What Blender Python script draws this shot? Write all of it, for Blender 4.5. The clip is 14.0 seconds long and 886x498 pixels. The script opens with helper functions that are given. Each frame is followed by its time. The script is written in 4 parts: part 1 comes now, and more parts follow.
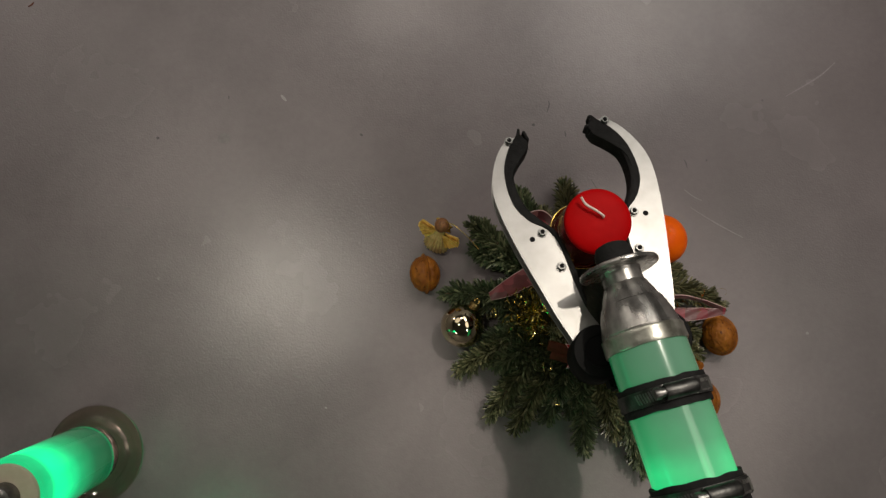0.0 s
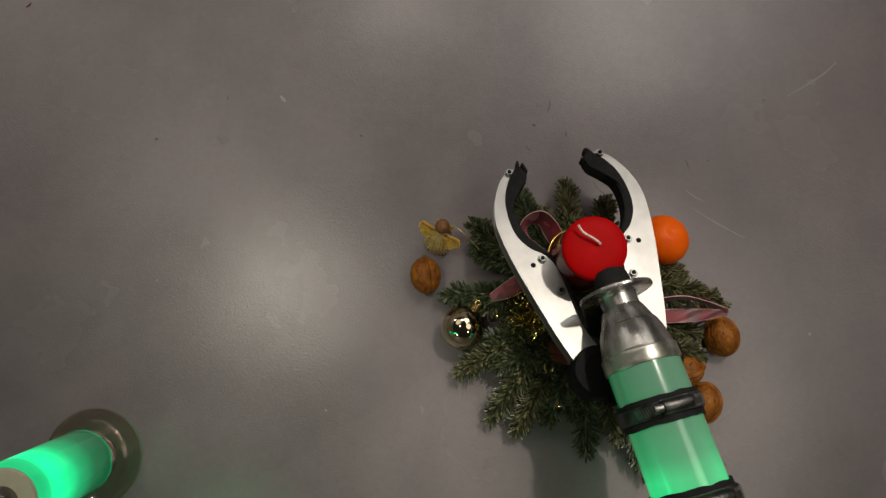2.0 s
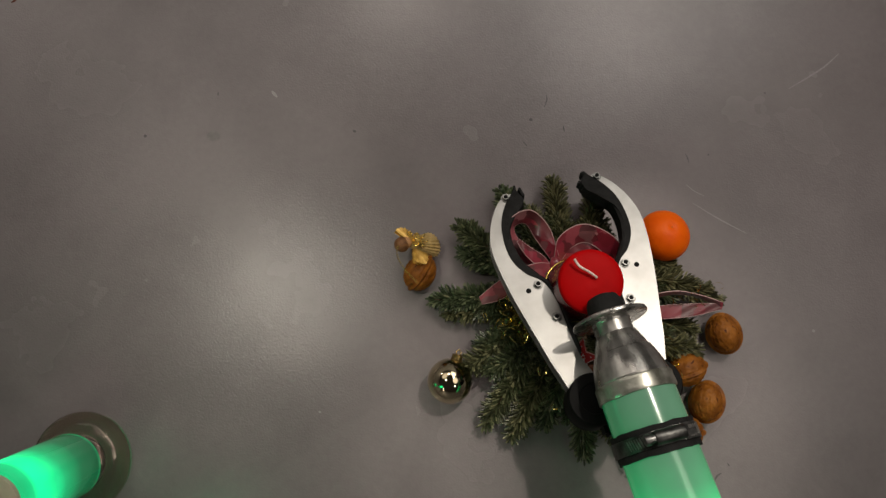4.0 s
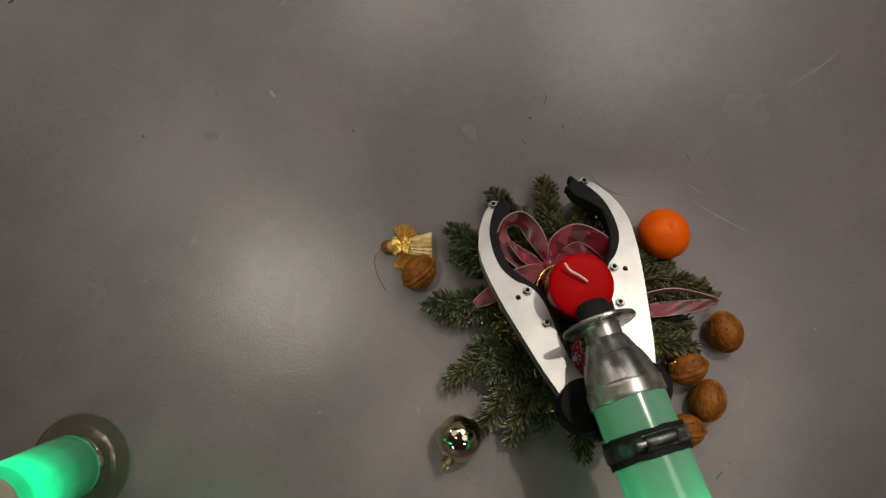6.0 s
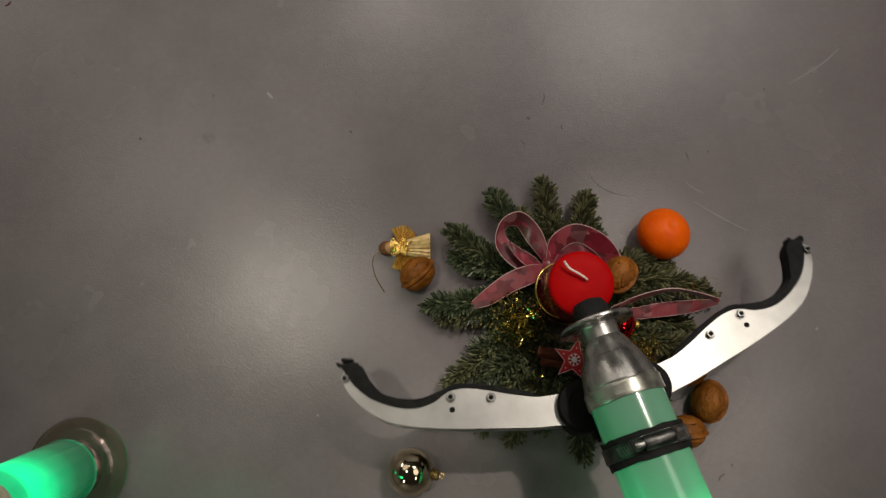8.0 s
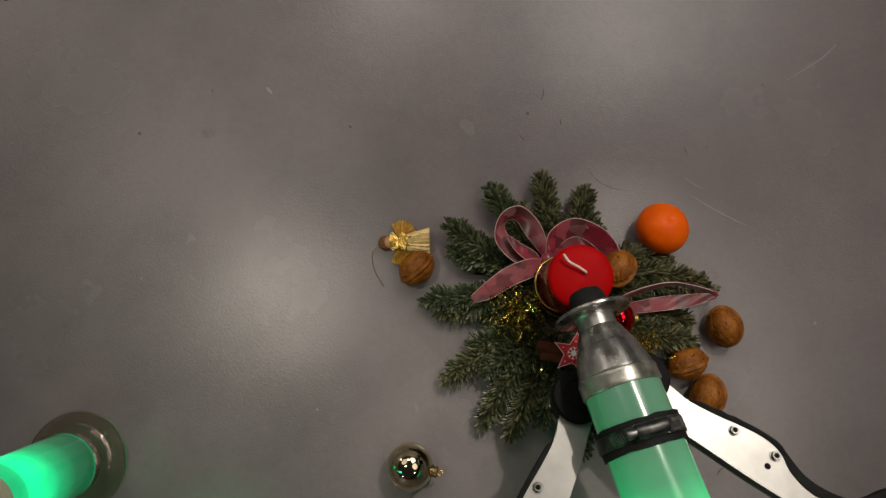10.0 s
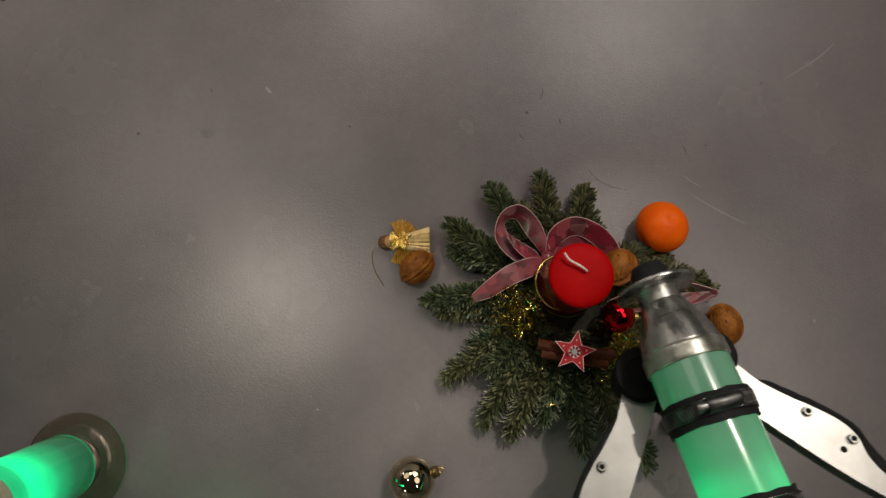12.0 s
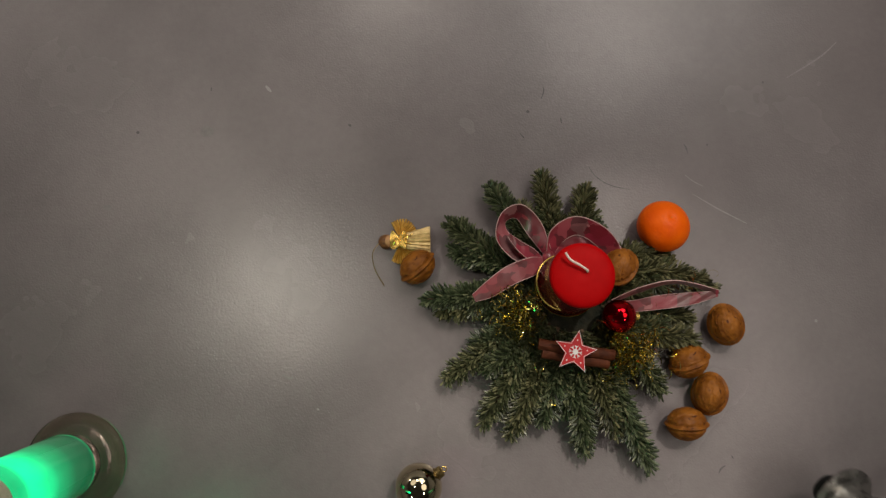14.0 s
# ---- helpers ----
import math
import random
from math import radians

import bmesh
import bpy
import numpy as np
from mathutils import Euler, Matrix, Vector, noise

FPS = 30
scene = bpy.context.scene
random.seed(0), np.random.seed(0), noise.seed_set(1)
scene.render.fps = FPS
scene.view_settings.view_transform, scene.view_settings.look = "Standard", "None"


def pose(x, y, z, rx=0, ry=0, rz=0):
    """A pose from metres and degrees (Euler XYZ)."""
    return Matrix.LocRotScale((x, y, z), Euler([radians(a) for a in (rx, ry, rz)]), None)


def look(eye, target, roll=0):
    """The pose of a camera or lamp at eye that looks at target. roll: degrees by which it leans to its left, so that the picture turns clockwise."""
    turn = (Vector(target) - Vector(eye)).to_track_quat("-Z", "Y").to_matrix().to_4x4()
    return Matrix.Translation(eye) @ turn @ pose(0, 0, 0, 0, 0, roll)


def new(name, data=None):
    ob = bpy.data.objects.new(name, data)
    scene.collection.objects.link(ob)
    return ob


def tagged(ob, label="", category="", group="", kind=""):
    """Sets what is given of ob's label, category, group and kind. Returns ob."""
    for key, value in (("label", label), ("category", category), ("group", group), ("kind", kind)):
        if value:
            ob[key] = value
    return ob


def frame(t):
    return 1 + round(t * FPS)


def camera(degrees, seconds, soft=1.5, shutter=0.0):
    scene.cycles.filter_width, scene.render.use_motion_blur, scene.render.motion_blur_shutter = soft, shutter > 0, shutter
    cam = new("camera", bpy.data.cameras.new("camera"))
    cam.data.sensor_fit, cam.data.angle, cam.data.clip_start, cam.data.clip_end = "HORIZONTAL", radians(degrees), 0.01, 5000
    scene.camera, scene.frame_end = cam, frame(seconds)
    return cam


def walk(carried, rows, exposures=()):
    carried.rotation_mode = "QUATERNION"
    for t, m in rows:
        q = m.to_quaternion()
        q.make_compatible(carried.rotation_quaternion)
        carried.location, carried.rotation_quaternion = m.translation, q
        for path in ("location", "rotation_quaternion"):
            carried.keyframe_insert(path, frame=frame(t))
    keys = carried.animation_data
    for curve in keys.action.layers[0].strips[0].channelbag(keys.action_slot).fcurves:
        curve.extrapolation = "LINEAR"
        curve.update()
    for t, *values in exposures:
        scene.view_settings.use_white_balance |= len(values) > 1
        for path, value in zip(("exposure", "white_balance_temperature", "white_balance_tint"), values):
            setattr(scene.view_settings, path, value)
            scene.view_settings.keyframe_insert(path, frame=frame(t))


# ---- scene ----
cam = camera(68, 14.0, soft=1.35, shutter=0.5)
walk(cam, [
    (0.0, pose(0.0003, 0.0119, 0.8134, 8.935, 0.344, 1.241)),
    (0.5, pose(-0.0010, 0.0117, 0.8125, 8.931, 0.284, 1.293)),
    (1.0, pose(-0.0020, 0.0123, 0.8117, 8.955, 0.228, 1.230)),
    (1.5, pose(-0.0034, 0.0132, 0.8125, 9.001, 0.223, 0.959)),
    (2.0, pose(-0.0024, 0.0120, 0.8089, 9.078, 0.222, 1.098)),
    (2.5, pose(-0.0013, 0.0118, 0.8042, 9.199, 0.281, 1.030)),
    (3.0, pose(0.0012, 0.0112, 0.7983, 9.223, 0.260, 0.871)),
    (5.5, pose(0.0015, 0.0102, 0.7882, 9.055, 0.106, 0.594)),
    (6.0, pose(0.0027, 0.0102, 0.7878, 9.160, 0.263, 0.484)),
    (6.5, pose(0.0055, 0.0089, 0.7891, 9.205, 0.421, 0.593)),
    (7.0, pose(0.0056, 0.0082, 0.7879, 9.213, 0.506, 0.418)),
    (7.5, pose(0.0068, 0.0076, 0.7858, 9.255, 0.487, 0.518)),
    (8.0, pose(0.0066, 0.0080, 0.7830, 9.470, 0.454, 0.232)),
    (10.5, pose(0.0030, -0.0017, 0.7822, 9.693, 0.165, 0.209)),
    (11.0, pose(0.0014, -0.0020, 0.7799, 9.838, 0.097, 0.093)),
    (11.5, pose(0.0009, -0.0030, 0.7823, 9.750, 0.071, 0.040)),
    (12.0, pose(0.0003, -0.0025, 0.7819, 9.700, -0.024, -0.036)),
    (12.5, pose(-0.0005, -0.0020, 0.7807, 9.618, -0.078, -0.007)),
    (13.0, pose(-0.0016, -0.0004, 0.7812, 9.613, -0.067, -0.022)),
    (13.5, pose(-0.0010, -0.0008, 0.7805, 9.486, -0.077, 0.022)),
    (14.0, pose(-0.0000, -0.0000, 0.7800, 9.500, -0.000, -0.000)),
], [(0.0, -0.04), (3.0, -0.05), (8.0, -0.06), (11.0, -0.08), (12.5, -0.10), (13.2, -0.01), (14.0, 0.06)])

# ---- world and lights ----
world = bpy.data.worlds.new("world")
scene.world = world
world.use_nodes = True
world.node_tree.nodes["Background"].inputs[0].default_value = (0.62, 0.6, 0.6, 1)
world.node_tree.nodes["Background"].inputs[1].default_value = 0.011


def ceiling_or_fill_disk(x, y, z, size, watts, colour):
    data = bpy.data.lights.new("ceiling_or_fill_light", "AREA")
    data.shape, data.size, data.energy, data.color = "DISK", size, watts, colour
    ob = new("ceiling_or_fill_light", data)
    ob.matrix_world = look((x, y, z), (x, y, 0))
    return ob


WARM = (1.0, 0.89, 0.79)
# The 1.5 and 1.8 m wide discs are added soft fill, not real fittings.
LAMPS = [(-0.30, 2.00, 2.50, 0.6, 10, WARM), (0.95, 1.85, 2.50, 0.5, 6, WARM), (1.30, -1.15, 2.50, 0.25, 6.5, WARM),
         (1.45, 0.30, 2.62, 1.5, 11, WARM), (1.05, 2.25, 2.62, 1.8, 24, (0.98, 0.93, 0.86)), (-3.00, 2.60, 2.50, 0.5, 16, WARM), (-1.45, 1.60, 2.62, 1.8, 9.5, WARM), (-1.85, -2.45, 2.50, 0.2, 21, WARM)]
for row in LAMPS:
    ceiling_or_fill_disk(*row)


def downlight(eye, target, watts, degrees, size, colour):
    """A narrow-beam ceiling downlight."""
    data = bpy.data.lights.new("downlight", "SPOT")
    data.energy, data.color, data.shadow_soft_size = watts, colour, size
    data.spot_size, data.spot_blend = radians(degrees), 0.8
    new("downlight", data).matrix_world = look(eye, target)


downlight((-0.80, 0.33, 2.50), (-0.20, 0.09, 0), 50, 15, 0.08, (1.0, 0.92, 0.78))
downlight((0.86, 1.20, 2.50), (0.165, -0.085, 0), 130, 12.2, 0.035, (1.0, 0.90, 0.78))


# ---- materials ----
def material(name, colour, rough=0.5, metal=0.0, **extra):
    m = bpy.data.materials.new(name)
    m.use_nodes = True
    b = m.node_tree.nodes["Principled BSDF"]
    b.inputs["Base Color"].default_value = (*colour, 1)
    b.inputs["Roughness"].default_value = rough
    b.inputs["Metallic"].default_value = metal
    for key, value in extra.items():
        b.inputs[key.replace("_", " ")].default_value = value
    return m


def node(m, kind, **values):
    n = m.node_tree.nodes.new(kind)
    for key, value in values.items():
        n.inputs[key.replace("_", " ")].default_value = value
    return n


def link(m, a, b):
    m.node_tree.links.new(a, b)


def coords(m, which="Object"):
    return m.node_tree.nodes.new("ShaderNodeTexCoord").outputs[which]


def noise_tex(m, scale, detail=4, rough=0.55, which="Object"):
    n = node(m, "ShaderNodeTexNoise", Scale=scale, Detail=detail, Roughness=rough)
    link(m, coords(m, which), n.inputs["Vector"])
    return n


def ramp(m, fac, stops):
    r = m.node_tree.nodes.new("ShaderNodeValToRGB")
    el = r.color_ramp.elements
    while len(el) < len(stops):
        el.new(0.5)
    for e, (p, c) in zip(el, stops):
        e.position, e.color = p, (*c, 1)
    link(m, fac, r.inputs[0])
    return r.outputs[0]


def bsdf(m):
    return m.node_tree.nodes["Principled BSDF"]


def bump(m, height, strength, distance):
    old = bsdf(m).inputs["Normal"].links
    b = node(m, "ShaderNodeBump", Strength=strength, Distance=distance)
    link(m, height, b.inputs["Height"])
    if old:
        link(m, old[0].from_socket, b.inputs["Normal"])
    link(m, b.outputs[0], bsdf(m).inputs["Normal"])


def mottled(name, dark, light, scale, rough=0.5, metal=0.0, relief=0.0, relief_scale=None, lo=0.35, hi=0.65, **extra):
    m = material(name, light, rough, metal, **extra)
    n = noise_tex(m, scale)
    link(m, ramp(m, n.outputs["Fac"], [(lo, dark), (hi, light)]), bsdf(m).inputs["Base Color"])
    if relief:
        bump(m, noise_tex(m, relief_scale or scale * 4, 3).outputs["Fac"], 0.6, relief)
    return m


def grey(v):
    return (v, v, v)


def floor_material():
    m = material("grey_floor_coating", grey(0.2), 0.36, 0, Specular_IOR_Level=0.42)
    big = noise_tex(m, 2.2, 5, 0.55)
    base = ramp(m, big.outputs["Fac"], [(0.3, (0.162, 0.142, 0.145)), (0.5, (0.196, 0.173, 0.177)), (0.7, (0.220, 0.195, 0.199))])
    fine = noise_tex(m, 130, 3)
    smudge = noise_tex(m, 7.5, 5, 0.62)
    soft = m.node_tree.nodes.new("ShaderNodeMixRGB")
    soft.blend_type = "MULTIPLY"
    soft.inputs[0].default_value = 1
    link(m, base, soft.inputs[1])
    link(m, ramp(m, smudge.outputs["Fac"], [(0.34, grey(0.88)), (0.56, grey(1.0))]), soft.inputs[2])
    base = soft.outputs[0]
    mix = m.node_tree.nodes.new("ShaderNodeMixRGB")
    mix.blend_type = "MULTIPLY"
    mix.inputs[0].default_value = 1
    link(m, base, mix.inputs[1])
    link(m, ramp(m, fine.outputs["Fac"], [(0.3, grey(0.93)), (0.7, grey(1.0))]), mix.inputs[2])
    link(m, mix.outputs[0], bsdf(m).inputs["Base Color"])
    link(m, ramp(m, noise_tex(m, 5, 4).outputs["Fac"], [(0.3, grey(0.21)), (0.7, grey(0.29))]), bsdf(m).inputs["Roughness"])
    bump(m, noise_tex(m, 400, 2.0, 0.5).outputs["Fac"], 0.5, 0.00042)
    return m


FLOOR = floor_material()
WALL = mottled("white_wall_paint", grey(0.36), grey(0.42), 3, 0.8)
CEILING = mottled("dark_ceiling_paint", grey(0.22), grey(0.26), 3, 0.9)
ALU = mottled("brushed_aluminium", (0.235, 0.231, 0.221), (0.335, 0.33, 0.317), 16, 0.38, 0.7, 0.00008, 300)
CAST = mottled("worn_cast_aluminium", (0.28, 0.274, 0.258), (0.56, 0.55, 0.52), 34, 0.3, 0.92, 0.0003, 160)
COLLAR = mottled("grimy_collar", (0.16, 0.16, 0.13), (0.44, 0.44, 0.39), 60, 0.3, 0.75, 0.0004, 120)
streaks = node(CAST, "ShaderNodeTexNoise", Scale=60, Detail=3)
stretch = CAST.node_tree.nodes.new("ShaderNodeMapping")
stretch.inputs["Scale"].default_value = (1.0, 0.12, 1.0)
link(CAST, coords(CAST), stretch.inputs["Vector"])
link(CAST, stretch.outputs[0], streaks.inputs["Vector"])
link(CAST, ramp(CAST, streaks.outputs["Fac"], [(0.35, grey(0.2)), (0.65, grey(0.4))]), bsdf(CAST).inputs["Roughness"])
worn = CAST.node_tree.nodes.new("ShaderNodeMixRGB")
worn.blend_type = "MULTIPLY"
worn.inputs[0].default_value = 1
link(CAST, bsdf(CAST).inputs["Base Color"].links[0].from_socket, worn.inputs[1])
link(CAST, ramp(CAST, streaks.outputs["Fac"], [(0.38, grey(0.55)), (0.56, grey(1.0)), (0.66, grey(1.25))]), worn.inputs[2])
link(CAST, worn.outputs[0], bsdf(CAST).inputs["Base Color"])
STEEL = mottled("zinc_steel", (0.10, 0.10, 0.096), (0.25, 0.25, 0.24), 90, 0.38, 1.0, 0.0002, 400)
CLAMP_STEEL = mottled("dull_clamp_steel", (0.045, 0.045, 0.043), (0.12, 0.12, 0.115), 90, 0.4, 1.0, 0.0003, 300)
RUBBER = mottled("black_rubber", grey(0.005), grey(0.011), 90, 0.8, 0, 0.0012, 260, Specular_IOR_Level=0.25)
BLACK = mottled("black_plastic", grey(0.003), grey(0.006), 40, 0.6, 0, 0.0003, 300, Specular_IOR_Level=0.08)
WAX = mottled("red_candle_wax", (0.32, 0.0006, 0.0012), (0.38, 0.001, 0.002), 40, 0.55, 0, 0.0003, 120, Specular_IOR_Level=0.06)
# Side wax: wine-red lacquer, with the body's shade also put into the colour.
WAX_SIDE = mottled("wine_red_lacquered_shaded_wax", (0.075, 0.001, 0.003), (0.12, 0.0015, 0.004), 40, 0.2, 0, 0.0003, 120)
WICK = mottled("waxed_wick", (0.55, 0.45, 0.4), (0.75, 0.65, 0.58), 400, 0.8)
GOLD = material("gold_foil", (0.85, 0.6, 0.16), 0.26, 0.9)
GOLD_TINSEL = material("gold_tinsel_foil", (0.72, 0.62, 0.2), 0.13, 1.0)
CINNAMON = mottled("cinnamon_bark", (0.045, 0.011, 0.004), (0.11, 0.028, 0.009), 60, 0.7, 0, 0.001, 200, Specular_IOR_Level=0.2)
STAR_RED = mottled("red_painted_wood", (0.38, 0.008, 0.012), (0.46, 0.012, 0.016), 60, 0.5)
STAR_WHITE = mottled("white_print", grey(0.62), grey(0.75), 200, 0.6)
BARK = mottled("twig_bark", (0.05, 0.032, 0.02), (0.12, 0.075, 0.045), 150, 0.9, 0, 0.001, 400)
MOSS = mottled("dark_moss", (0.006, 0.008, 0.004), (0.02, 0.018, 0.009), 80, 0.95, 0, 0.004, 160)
BAUBLE_RED = material("red_mirror_glass", (0.55, 0.005, 0.012), 0.06, 1.0)
BAUBLE_GOLD = material("pale_gold_mirror_glass", (0.50, 0.43, 0.29), 0.05, 1.0)
BRONZE = mottled("dull_gold_cap", (0.16, 0.11, 0.04), (0.34, 0.25, 0.1), 200, 0.35, 0.9)
CAP_BEIGE = mottled("beige_plastic", (0.42, 0.36, 0.27), (0.5, 0.44, 0.34), 50, 0.5)
SCAR = mottled("stem_scar", (0.3, 0.12, 0.01), (0.45, 0.22, 0.03), 300, 0.7)
HAIR = mottled("brown_wool", (0.10, 0.04, 0.012), (0.22, 0.09, 0.025), 300, 0.6)
FACE = mottled("tan_painted_wood", (0.40, 0.20, 0.08), (0.52, 0.28, 0.12), 200, 0.5)
STRAW = mottled("straw", (0.42, 0.28, 0.09), (0.68, 0.50, 0.22), 130, 0.4, 0.2)
STRAW_GOLD = mottled("gilded_straw", (0.50, 0.27, 0.04), (0.82, 0.54, 0.13), 160, 0.35, 0.25)


def walnut_material():
    m = mottled("walnut_shell", (0.135, 0.042, 0.004), (0.26, 0.092, 0.010), 70, 0.55, 0, 0.0014, 150, Specular_IOR_Level=0.2)
    stretched = m.node_tree.nodes.new("ShaderNodeMapping")
    stretched.inputs["Scale"].default_value = (0.35, 1.0, 1.0)
    link(m, coords(m), stretched.inputs["Vector"])
    lines = node(m, "ShaderNodeTexNoise", Scale=210, Detail=3, Distortion=0.8)
    link(m, stretched.outputs[0], lines.inputs["Vector"])
    old = bsdf(m).inputs["Base Color"].links[0].from_socket
    mix = m.node_tree.nodes.new("ShaderNodeMixRGB")
    mix.blend_type = "MULTIPLY"
    mix.inputs[0].default_value = 1
    link(m, old, mix.inputs[1])
    link(m, ramp(m, lines.outputs["Fac"], [(0.32, (0.26, 0.18, 0.12)), (0.40, grey(1.0))]), mix.inputs[2])
    link(m, mix.outputs[0], bsdf(m).inputs["Base Color"])
    bump(m, lines.outputs["Fac"], 0.6, 0.0009)
    return m


def orange_material():
    m = mottled("mandarin_peel", (0.70, 0.086, 0.0006), (0.81, 0.128, 0.001), 30, 0.45, Specular_IOR_Level=0.14)
    v = node(m, "ShaderNodeTexVoronoi", Scale=420)
    link(m, coords(m), v.inputs["Vector"])
    bump(m, v.outputs["Distance"], 0.4, 0.0004)
    return m


def needle_material():
    m = material("fir_needles", (0.03, 0.06, 0.02), 0.38)
    g = m.node_tree.nodes.new("ShaderNodeNewGeometry")
    fresh = ramp(m, g.outputs["Random Per Island"], [(0.0, (0.016, 0.024, 0.011)), (0.5, (0.052, 0.070, 0.033)), (0.9, (0.115, 0.138, 0.072)), (1.0, (0.20, 0.205, 0.11))])
    olive = ramp(m, g.outputs["Random Per Island"], [(0.0, (0.024, 0.024, 0.010)), (0.5, (0.074, 0.074, 0.032)), (1.0, (0.18, 0.165, 0.08))])
    mix = m.node_tree.nodes.new("ShaderNodeMixRGB")
    info = m.node_tree.nodes.new("ShaderNodeObjectInfo")
    link(m, ramp(m, info.outputs["Random"], [(0.35, grey(0.0)), (0.9, grey(0.85))]), mix.inputs[0])
    link(m, fresh, mix.inputs[1])
    link(m, olive, mix.inputs[2])
    link(m, mix.outputs[0], bsdf(m).inputs["Base Color"])
    return m


def ribbon_material(name, lift):
    """Organza printed with a patchwork of red and rose pieces; lift: how far a paler weave covers the print."""
    m = material(name, (0.5, 0.2, 0.22), 0.34, 0, Sheen_Weight=0.1, Coat_Weight=0.35, Coat_Roughness=0.22)
    warp = m.node_tree.nodes.new("ShaderNodeVectorMath")
    warp.operation = "MULTIPLY_ADD"
    link(m, noise_tex(m, 60, 2).outputs["Color"], warp.inputs[0])
    warp.inputs[1].default_value = (0.008, 0.008, 0.008)
    link(m, coords(m), warp.inputs[2])
    cells = node(m, "ShaderNodeTexVoronoi", Scale=75, Randomness=0.9)
    cells.distance = "CHEBYCHEV"
    link(m, warp.outputs[0], cells.inputs["Vector"])
    sep = m.node_tree.nodes.new("ShaderNodeSeparateColor")
    link(m, cells.outputs["Color"], sep.inputs[0])
    patch = ramp(m, sep.outputs[0], [(0.0, (0.06, 0.002, 0.006)), (0.32, (0.17, 0.003, 0.014)), (0.36, (0.28, 0.045, 0.062)), (0.50, (0.25, 0.012, 0.03)), (0.54, (0.07, 0.02, 0.024)), (0.68, (0.14, 0.05, 0.054)), (0.72, (0.36, 0.13, 0.14)), (0.84, (0.20, 0.006, 0.024))])
    veil = m.node_tree.nodes.new("ShaderNodeMixRGB")
    link(m, ramp(m, noise_tex(m, 45, 3).outputs["Fac"], [(0.4, grey(lift * 0.4)), (0.65, grey(lift))]), veil.inputs[0])
    link(m, patch, veil.inputs[1])
    veil.inputs[2].default_value = (0.34, 0.165, 0.17, 1)
    link(m, veil.outputs[0], bsdf(m).inputs["Base Color"])
    weave = node(m, "ShaderNodeTexNoise", Scale=900, Detail=1)
    link(m, coords(m), weave.inputs["Vector"])
    bump(m, weave.outputs["Fac"], 0.3, 0.0002)
    return m


def glow_tube_material(name, axis, stops, tint, base=(0.16, 0.3, 0.22), across=(1, 1, 1)):
    """Milky plastic tube with green diodes inside; stops: (place along the tube 0..1, strength)."""
    m = material(name, base, 0.16, 0)
    sep = m.node_tree.nodes.new("ShaderNodeSeparateXYZ")
    link(m, coords(m, "Generated"), sep.inputs[0])
    strength = ramp(m, sep.outputs[axis], [(p, grey(v)) for p, v in stops])
    cloud = noise_tex(m, 26, 3)
    mul = m.node_tree.nodes.new("ShaderNodeMath")
    mul.operation = "MULTIPLY"
    link(m, strength, mul.inputs[0])
    link(m, ramp(m, cloud.outputs["Fac"], [(0.3, grey(0.75)), (0.7, grey(1.0))]), mul.inputs[1])
    rim = m.node_tree.nodes.new("ShaderNodeMath")
    rim.operation = "MULTIPLY"
    link(m, mul.outputs[0], rim.inputs[0])
    link(m, ramp(m, sep.outputs[0], [(0.0, grey(across[0])), (0.2, grey(across[1])), (0.46, grey(across[2])), (0.51, grey(across[1])), (0.57, grey(across[2])), (0.8, grey(across[1])), (1.0, grey(across[0]))]), rim.inputs[1])
    bsdf(m).inputs["Emission Color"].default_value = (*tint, 1)
    link(m, rim.outputs[0], bsdf(m).inputs["Emission Strength"])
    bsdf(m).inputs["Coat Weight"].default_value = 0.6
    bsdf(m).inputs["Coat Roughness"].default_value = 0.05
    return m


WALNUT = walnut_material()
ORANGE = orange_material()
NEEDLES = needle_material()
RIBBON = ribbon_material("printed_organza", 0.10)
RIBBON_BACK = ribbon_material("pale_organza_back", 0.32)
RIBBON_EDGE = mottled("ribbon_edge", (0.40, 0.24, 0.24), (0.52, 0.35, 0.34), 200, 0.5)
ARM_GLOW = glow_tube_material("green_lit_arm_tube", 1, [(0.0, 0.5), (0.55, 0.66), (0.71, 0.95), (0.765, 0.9), (0.80, 0.42), (0.85, 0.25), (0.90, 0.17), (1.0, 0.09)], (0.0, 0.75, 0.22), (0.12, 0.215, 0.165), (1.1, 0.85, 0.62))
LEG_GLOW = glow_tube_material("green_lit_leg_tube", 2, [(0.0, 0.2), (0.025, 0.18), (0.05, 0.06), (0.3, 0.12), (0.52, 0.34), (0.74, 0.95), (0.87, 1.0), (0.92, 0.55), (1.0, 0.45)], (0.0, 1.5, 0.5), (0.04, 0.11, 0.07))
LEG_GLOW_UPPER = glow_tube_material("green_lit_upper_tube", 2, [(0.0, 0.03), (0.5, 0.25), (1.0, 1.0)], (0.0, 14.0, 4.6))
CLEAR = material("clear_plastic", (0.80, 0.71, 0.61), 0.08, 0, Transmission_Weight=0.97, IOR=1.45)
bump(CLEAR, noise_tex(CLEAR, 60, 2).outputs["Fac"], 0.3, 0.0008)


# ---- mesh helpers ----
def thing(name, label, category, m=None, group="", kind=""):
    ob = new(name)
    ob.empty_display_size = 0.02
    if m is not None:
        ob.matrix_basis = m
    return tagged(ob, label, category, group, kind)


